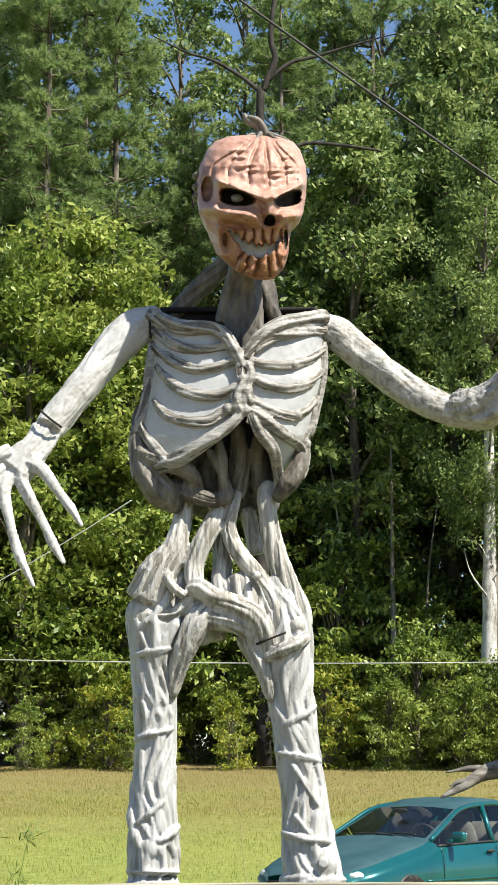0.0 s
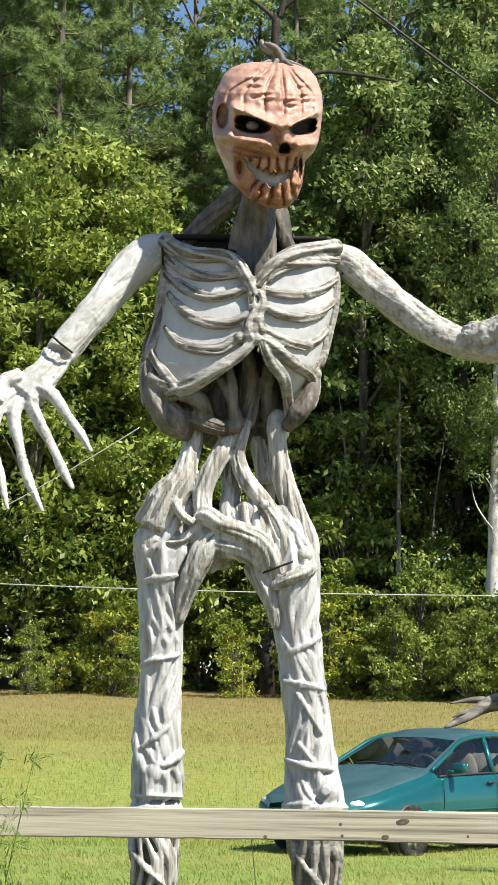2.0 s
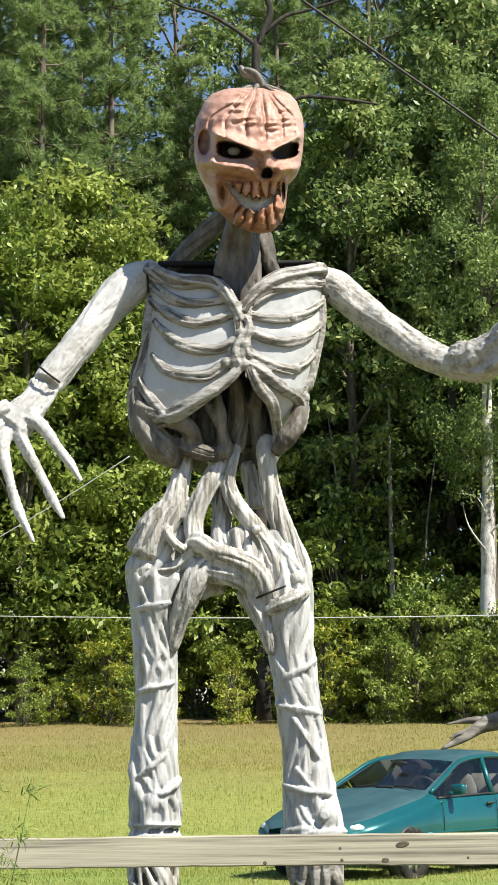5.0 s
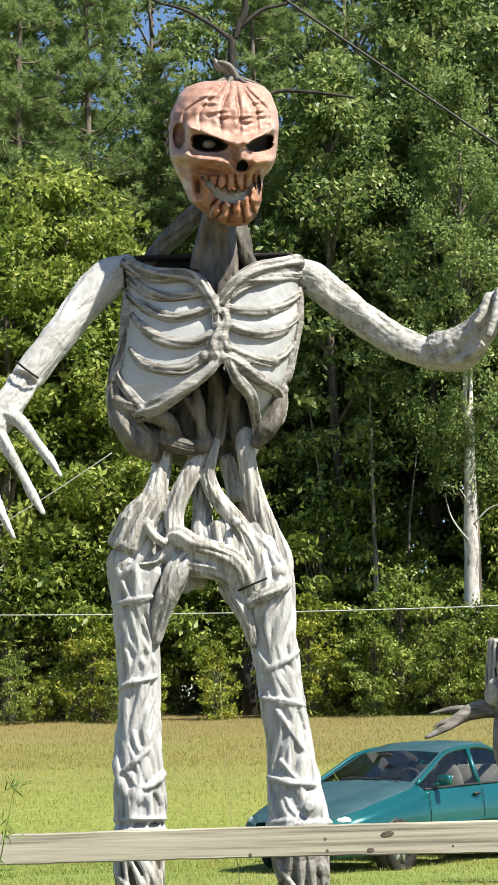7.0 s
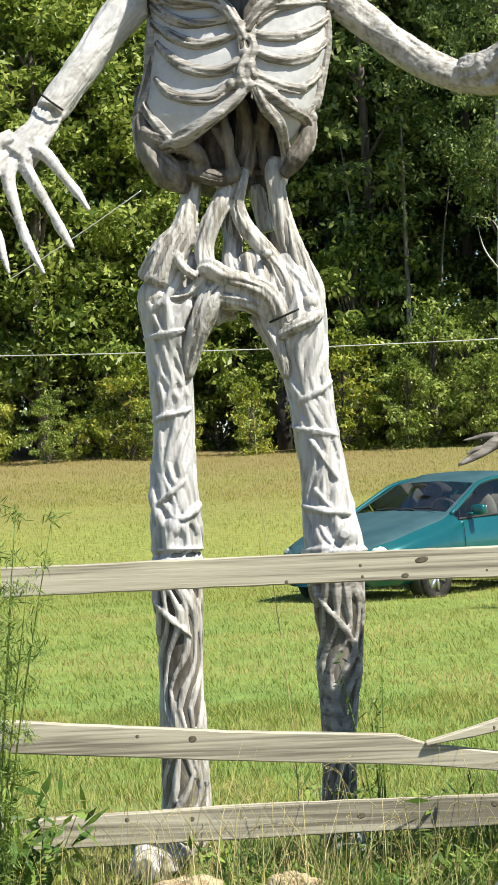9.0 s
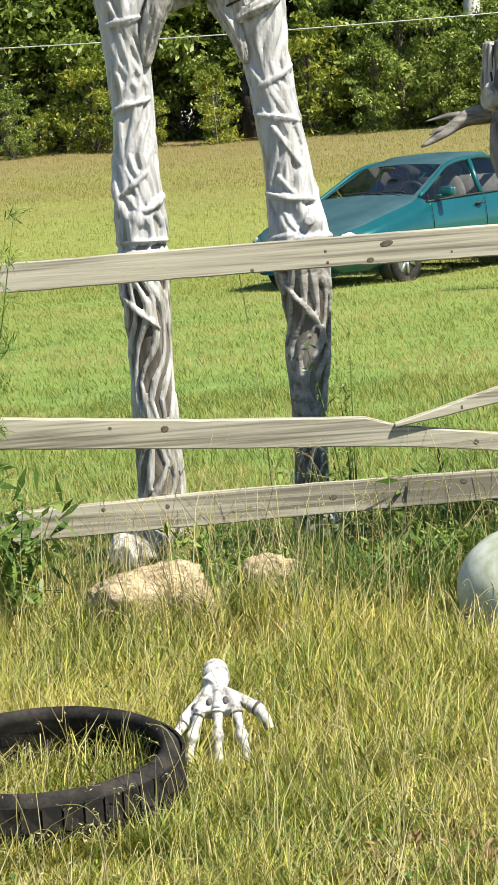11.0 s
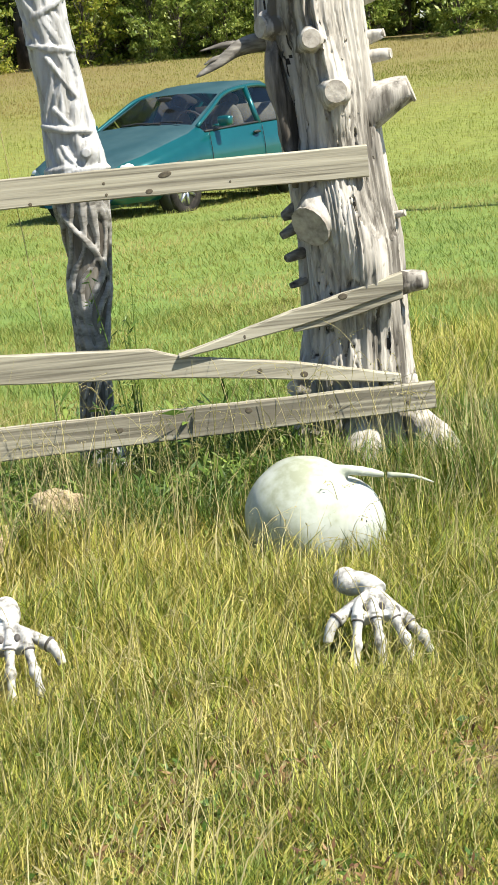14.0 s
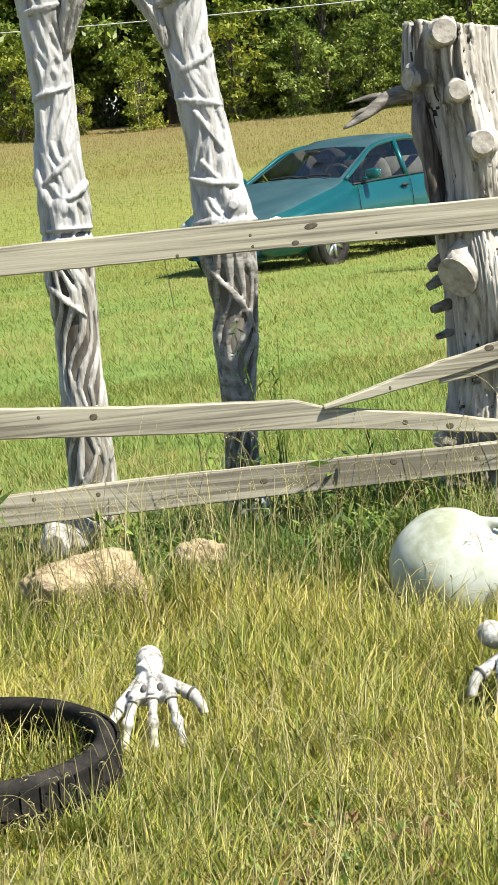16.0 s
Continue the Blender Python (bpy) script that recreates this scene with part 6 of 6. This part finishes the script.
pine_a = tree_proto("pine_tree", pine(5, 23, 5.0, 2.9, 15), "tall pine with long needles and a bare lower trunk", "tree", G1)
plant_row(pine_a, [(-5.2, 54, 1.02), (-7.2, 56, 1.12), (-3.4, 55.5, 0.98), (-4.5, 58, 1.08), (-6.2, 60, 1.2), (-1.2, 58, 0.84), (-9.5, 55, 1.0), (1.4, 55, 0.95), (2.6, 62, 1.05), (-12.5, 56, 1.1), (-1.4, 63, 0.85), (4.4, 60, 1.1), (-9.4, 62, 1.25), (7.2, 66, 1.2), (-10.5, 60, 1.2), (11.5, 62, 1.2), (15, 60, 1.15)], TR)
bush_a = tree_proto("bush", broadleaf(6, 2.6, 0.15, 1.25, 46, 70, 0.13, "leaf_bush", spread=0.38, trunk_r=0.04), "leafy yellow-green bush at the edge of the meadow", "bush", "bushes along the meadow")
plant_row(bush_a, [(-7.4, 48.2, 0.88), (-6.3, 48.3, 0.64), (-4.3, 48.4, 0.39), (-3.0, 48.6, 0.86), (-1.5, 48.5, 0.42), (-0.0, 48.1, 0.64), (1.3, 48.8, 0.52), (2.2, 48.4, 1.00), (-9.1, 47.6, 0.48), (-10.6, 47.5, 0.64)], TR)
bush_b = tree_proto("bush", broadleaf(7, 3.4, 0.1, 1.6, 75, 80, 0.13, "leaf_bright", spread=0.42, trunk_r=0.05), "large green bush at the edge of the meadow", "bush", "bushes along the meadow")
plant_row(bush_b, [(3.7, 47.9, 0.68), (4.4, 48.5, 1.00), (6.3, 47.9, 0.68), (8.0, 48.2, 1.03), (9.0, 48.1, 0.72), (11.1, 47.8, 0.85), (12.2, 48.1, 0.54), (14.1, 48.2, 0.54), (15.4, 48.3, 1.03), (17.6, 48.2, 1.03), (5.3, 50, 1.0), (8.4, 50, 1.0), (11.6, 50.5, 1.0), (2.4, 50.5, 0.9), (-3.6, 50.3, 0.9), (-6.8, 50.5, 0.9), (0.4, 51, 0.8), (-1.6, 55, 1.3), (1.5, 56, 1.3), (4.2, 56, 1.4), (7, 56, 1.3), (-5, 56, 1.3), (-8, 56, 1.3), (10, 56, 1.4), (13, 56, 1.4), (-11, 54, 1.3), (-3.4, 62, 1.9), (0.5, 62, 1.9), (4.5, 62, 1.9), (8.5, 62, 1.9), (12.5, 62, 1.9), (-7.5, 62, 1.9), (16.5, 61, 1.9), (-11.5, 61, 1.9), (2.6, 51.6, 1.6), (-0.9, 53, 1.25), (-2.6, 53.5, 1.2), (5.0, 52.7, 1.3), (8.0, 51.8, 1.7), (10, 52, 1.7), (12.6, 52, 1.7), (6.3, 48.3, 0.8), (5.5, 47.6, 0.62), (-4.9, 47.4, 0.5), (-2.2, 47.5, 0.45)], TR)
# dead white trunk with thin twigs
deadwood = thing("dead_tree", None, "dead pale trunk with peeling bark and thin bare twigs", "tree", G1, at=pose(6.25, 49.2, 1.65))
part("trunk", limb_mesh("trunk", [([(0, 0, -0.2), (0.05, 0, 2.5), (0.10, 0, 4.5), (0.18, 0, 9.5)], [0.20, 0.185, 0.165, 0.10])], "pale_bark", 12), deadwood)
part("twig", limb_mesh("twig", [([(0.05, -0.1, 4.2), (-0.4, -0.3, 4.8), (-0.55, -0.3, 5.4)], [0.03, 0.02, 0.006]), ([(0.1, -0.1, 4.6), (0.5, -0.3, 5.0), (0.8, -0.4, 5.1)], [0.03, 0.018, 0.005]), ([(0.1, -0.1, 5.0), (-0.2, -0.4, 5.5), (-0.7, -0.5, 5.6)], [0.02, 0.014, 0.005])], "pale_bark", 6), deadwood)


for k, (x, y, r, h) in enumerate(((4.15, 51.6, 0.10, 8.5), (5.2, 52.4, 0.06, 7.0), (2.8, 52.0, 0.06, 8.0), (-1.9, 51.5, 0.06, 6.0), (8.4, 52.2, 0.07, 8.0))):
    stem = thing("sapling", None, "thin grey bare stem standing in the shade of the wood", "tree", "thin stems in the wood", at=pose(x, y, ground_z(x, y)))
    bend = 0.2 * math.sin(k * 2.1)
    part("trunk", limb_mesh("trunk", [([(0, 0, -0.1), (bend, 0, h * 0.3), (-bend * 0.5, 0.1, h * 0.6), (bend * 1.4, 0, h)], [r, r * 0.85, r * 0.6, r * 0.2])], "grey_bark", 8), stem)


bare = thing("bare_tree", None, "dark bare forked tree rising behind the statue", "tree", G1, at=pose(0, 50.4, 0))
part("trunk", limb_mesh("trunk", [([(0.8, 0, 1.5), (0.7, 0, 9), (0.72, 0, 18.4), (0.82, 0, 19.4), (1.12, 0, 20.2), (1.0, 0, 20.9), (1.2, 0, 22.5)], [0.22, 0.18, 0.11, 0.10, 0.09, 0.07, 0.05])], "black_bark", 10), bare)
for pts in ([(0.9, 0, 19.6), (1.5, 0, 20.1), (2.2, 0, 20.3), (3.3, 0, 20.65), (4.5, 0, 20.95), (5.6, 0, 20.9)], [(0.8, 0, 19.2), (0.4, 0, 19.6), (-0.45, 0, 20.15), (-1.2, 0, 20.4), (-2.2, 0, 20.9)], [(1.4, 0, 17.6), (1.9, 0, 17.9), (2.9, 0, 17.85), (3.9, 0, 17.7)]):
    part("branch", limb_mesh("branch", [(pts, [0.07, 0.055, 0.045, 0.03, 0.012][:len(pts)] + [0.008] * (len(pts) - 5))], "black_bark", 7), bare)


# ---- cables ----
def cable(name, a, b, sag, r, mat, label):
    a, b, s = Vector(a), Vector(b), Shape()
    s.tube([a.lerp(b, k / 10) - Vector((0, 0, 4 * sag * (k / 10) * (1 - k / 10))) for k in range(11)], r, 6)
    thing(name, s.mesh(name, mat), label, "cable")


cable("overhead_cable", (-3.35, 18, 11.3), (5.30, 18, 4.82), 0.02, 0.014, "wire", "black overhead power cable crossing before the trees")
for x, h in ((-3.35, 11.45), (5.30, 4.95)):
    pole = Shape()
    pole.tube([(0, 0, -0.3), (0, 0, h / 2), (0, 0, h)], [0.15, 0.13, 0.11], 12)
    thing("utility_pole", pole.mesh("utility_pole", "bark"), "plain brown wooden utility pole carrying the cable", "utility pole", "utility poles", at=pose(x, 18, ground_z(x, 18)))
cable("wire", (-14, 46.5, 4.5), (20, 46.5, 4.6), 0.45, 0.013, "pale_wire", "thin pale wire strung along the woodland edge")
cable("guy_wire", (-5.6, 47, 6.0), (-2.4, 47, 7.98), 0.04, 0.014, "pale_wire", "thin pale guy wire slanting before the trees")


# ---- grass ----
def blades(rng, n, xr, yr, height, width, lean=0.35, wedge=True):
    """Bent blades of grass: two quads' worth of narrowing strip for each."""
    y = rng.uniform(*yr, n)
    x = rng.uniform(xr[0], xr[1], n)
    if wedge:
        x = x * y
    z = np.array([ground_z(a, b) for a, b in zip(x, y)])
    clump = np.array([0.5 + 0.5 * noise.noise(Vector((a * 3.1, b * 3.1, 7))) for a, b in zip(x, y)])
    bare = np.array([noise.noise(Vector((a * 2.3 + 3, b * 2.3, 2))) for a, b in zip(x, y)])
    clump = clump * np.where((bare > 0.24) & (y < 4.4), 0.10, 1.0)
    for cx, cy in ((0.765, 4.40), (-0.10, 4.48)):
        clump = clump * np.where((x - cx) ** 2 + (y - cy) ** 2 < 0.03, 0.15, 1.0)
    h = height * rng.uniform(0.45, 1.15, n) * (0.32 + 1.2 * clump)
    a = rng.uniform(0, 6.283, n)
    d = np.stack([np.cos(a), np.sin(a), np.zeros(n)], 1)
    w = np.stack([-np.sin(a + 0.6), np.cos(a + 0.6), np.zeros(n)], 1) * (width * rng.uniform(0.6, 1.3, n))[:, None] / 2
    p = np.stack([x, y, z - 0.01], 1)
    bend = (lean * rng.uniform(0.2, 1.6, n) * h)[:, None]
    up = np.array([0, 0, 1.0])
    m = p + d * bend * 0.35 + up * (h * 0.6)[:, None]
    t = p + d * bend + up * h[:, None]
    v = np.stack([p - w, p + w, m + w * 0.8, m - w * 0.8, t], 1).reshape(-1, 3)
    b = np.arange(n) * 5
    tri = np.concatenate([np.stack([b, b + 1, b + 2], 1), np.stack([b, b + 2, b + 3], 1), np.stack([b + 3, b + 2, b + 4], 1)])
    return v, tri


def grass_patch(seed, n, xr, yr, height, width, mat, label, lean=0.35, wedge=True):
    v, f = blades(np.random.default_rng(seed), n, xr, yr, height, width, lean, wedge)
    thing("grass", mesh_of("grass", v, f, mat, smooth=False), label, "grass", kind="stuff")


grass_patch(1, 90000, (-0.32, 0.32), (2.5, 5.3), 0.085, 0.0036, "grass", "short dry yellow-green grass", 0.8)
grass_patch(8, 30000, (-0.32, 0.32), (2.5, 5.0), 0.04, 0.006, "grass", "short broad turf blades", 1.3)
grass_patch(2, 34000, (-0.30, 0.32), (4.2, 6.4), 0.15, 0.004, "grass", "long tangled yellow-green grass", 0.8)
grass_patch(3, 3600, (-0.30, 0.32), (3.0, 6.5), 0.22, 0.0028, "straw", "tall pale dry grass stalks", 0.8)
grass_patch(9, 5000, (-0.30, 0.32), (2.5, 5.5), 0.05, 0.003, "straw", "short dead grass", 1.6)
grass_patch(10, 900, (-0.15, 0.25), (5.5, 6.6), 0.42, 0.003, "straw", "tall dry grass stalks along the fence", 0.5)
grass_patch(11, 9000, (0.17, 0.34), (6.5, 9.5), 0.24, 0.005, "grass", "long yellowing grass beside the dead trunk", 0.7)
grass_patch(12, 9000, (-0.30, 0.32), (2.5, 5.6), 0.06, 0.004, "weed", "green blades among the dry turf", 1.0)
grass_patch(4, 12000, (-0.02, 0.30), (5.75, 6.9), 0.19, 0.005, "weed", "dark green tall grass under the fence", 0.6)
grass_patch(5, 90000, (-0.32, 0.34), (6.4, 12), 0.07, 0.0045, "field_grass", "meadow grass", 0.9)
grass_patch(6, 120000, (-0.30, 0.34), (11, 26), 0.06, 0.006, "field_grass", "meadow grass", 1.2)
grass_patch(7, 110000, (-0.28, 0.36), (23, 41), 0.07, 0.006, "pale_field", "yellow-green meadow grass", 0.3)
grass_patch(14, 90000, (-0.28, 0.36), (37, 49), 0.075, 0.007, "dry_field", "dry tan meadow grass by the woodland", 0.3)
grass_patch(13, 2600, (-0.175, -0.045), (3.74, 3.90), 0.11, 0.0035, "grass", "grass grown up against the tyre", 0.7)

grass_patch(16, 70000, (-5.0, 5.0), (-2.0, 7.0), 0.07, 0.006, "grass", "open dry grass verge", 0.9, False)


def build_weed(x, y, h, seed, n, leaf, label, mat="weed", slim=0.22, spread=0.06, many=5):
    rng = np.random.default_rng(seed)
    cs, root = [], thing("weed", None, label, "weed", "weeds by the fence", at=pose(x, y, ground_z(x, y)))
    for k in range(n):
        q = Vector((rng.normal() * spread, rng.normal() * spread, h * rng.uniform(0.7, 1.05)))
        s = Shape()
        s.tube([(0, 0, 0), (q.x * 0.4, q.y * 0.4, q.z * 0.5), q], [0.004, 0.003, 0.001], 5)
        part("stem", s.mesh("stem", mat), root)
        cs += [tuple(q * t) for t in np.linspace(0.25, 1.0, 9)]
    v, f = leaves(np.array(cs), 0.02 + leaf * 0.3, many, leaf, rng, droop=0.0, slim=slim)
    part("foliage", mesh_of("foliage", v, f, mat, smooth=False), root)


build_weed(-0.155, 6.0, 0.30, 1, 2, 0.06, "upright leafy green weed before the statue's foot")
build_weed(0.36, 6.32, 0.78, 2, 5, 0.03, "tall thin weed with small leaves by the fence", spread=0.05)
build_weed(0.30, 6.42, 0.36, 3, 4, 0.07, "dark broad-leaved weed behind the fence", spread=0.10)
build_weed(-0.79, 5.7, 1.25, 4, 14, 0.035, "tall feathery green weed beside the fence", slim=0.09, spread=0.10, many=60)
build_weed(-0.70, 5.9, 0.5, 5, 6, 0.09, "broad-leaved green weed beside the fence", spread=0.08)

stalk = Shape()
stalk.tube([(0.10, 6.28, 0.0), (0.08, 6.28, 0.6), (0.015, 6.28, 1.25), (0.0, 6.28, 1.56)], [0.002, 0.0016, 0.0013, 0.0008], 5)
thing("stalk", stalk.mesh("stalk", "straw"), "single tall thin dry grass stalk by the fence", "grass stalk")


def ground_cover(seed, n, xr, yr, rise, size, mat, label, slim=0.5):
    """Small leaves lying in the turf, in drifts."""
    rng = np.random.default_rng(seed)
    cs = []
    while len(cs) < n:
        y = rng.uniform(*yr)
        x = rng.uniform(*xr) * y
        if noise.noise(Vector((x * 2.1 + seed, y * 2.1, 5))) > rng.uniform(-0.35, 0.35):
            cs.append((x, y, ground_z(x, y) + rise * rng.random()))
    v, f = leaves(np.array(cs), 0.03, 6, size, rng, droop=-0.2, slim=slim)
    thing("ground_cover", mesh_of("ground_cover", v, f, mat, smooth=False), label, "ground cover", kind="stuff")


ground_cover(21, 700, (-0.30, 0.32), (2.5, 5.2), 0.03, 0.022, "weed", "small green leaves in the turf")
ground_cover(22, 600, (0.0, 0.32), (2.5, 4.4), 0.03, 0.026, "russet", "reddish brown dead leaves and stems in the turf", 0.25)
ground_cover(23, 4200, (-0.30, 0.32), (2.5, 5.0), 0.02, 0.03, "straw", "pale dry litter in the turf", 0.12)
ground_cover(24, 1700, (-0.02, 0.16), (5.95, 6.6), 0.15, 0.04, "weed", "tangled leafy green growth under the fence", 0.2)


def seeded_stalks(seed, n, xr, yr, height, label):
    """Arching thin stalks with small seeds toward their tips."""
    rng = np.random.default_rng(seed)
    s, cs = Shape(), []
    for k in range(n):
        y = rng.uniform(*yr)
        x, a, h = rng.uniform(*xr) * y, rng.uniform(0, 6.283), height * rng.uniform(0.5, 1.1)
        p, d = Vector((x, y, ground_z(x, y))), Vector((math.cos(a), math.sin(a), 0)) * h * rng.uniform(0.15, 0.75)
        line = [p, p + d * 0.15 + Vector((0, 0, h * 0.5)), p + d * 0.5 + Vector((0, 0, h * 0.9)), p + d + Vector((0, 0, h * rng.uniform(0.75, 1.05)))]
        s.tube(line, [0.0011, 0.0009, 0.0008, 0.0005], 4)
        cs += [tuple(line[2].lerp(line[3], t)) for t in (0.4, 0.7, 1.0)]
    v, f = leaves(np.array(cs), 0.006, 2, 0.009, rng, slim=0.3)
    s.add(v, [tuple(q) for q in f])
    thing("grass_stalks", s.mesh("grass_stalks", "straw"), label, "grass", kind="stuff")


seeded_stalks(31, 900, (-0.30, 0.32), (3.4, 6.1), 0.24, "thin arching seeded grass stalks")
seeded_stalks(32, 160, (-0.16, 0.26), (5.7, 6.15), 0.50, "tall seeded grass stalks along the fence")
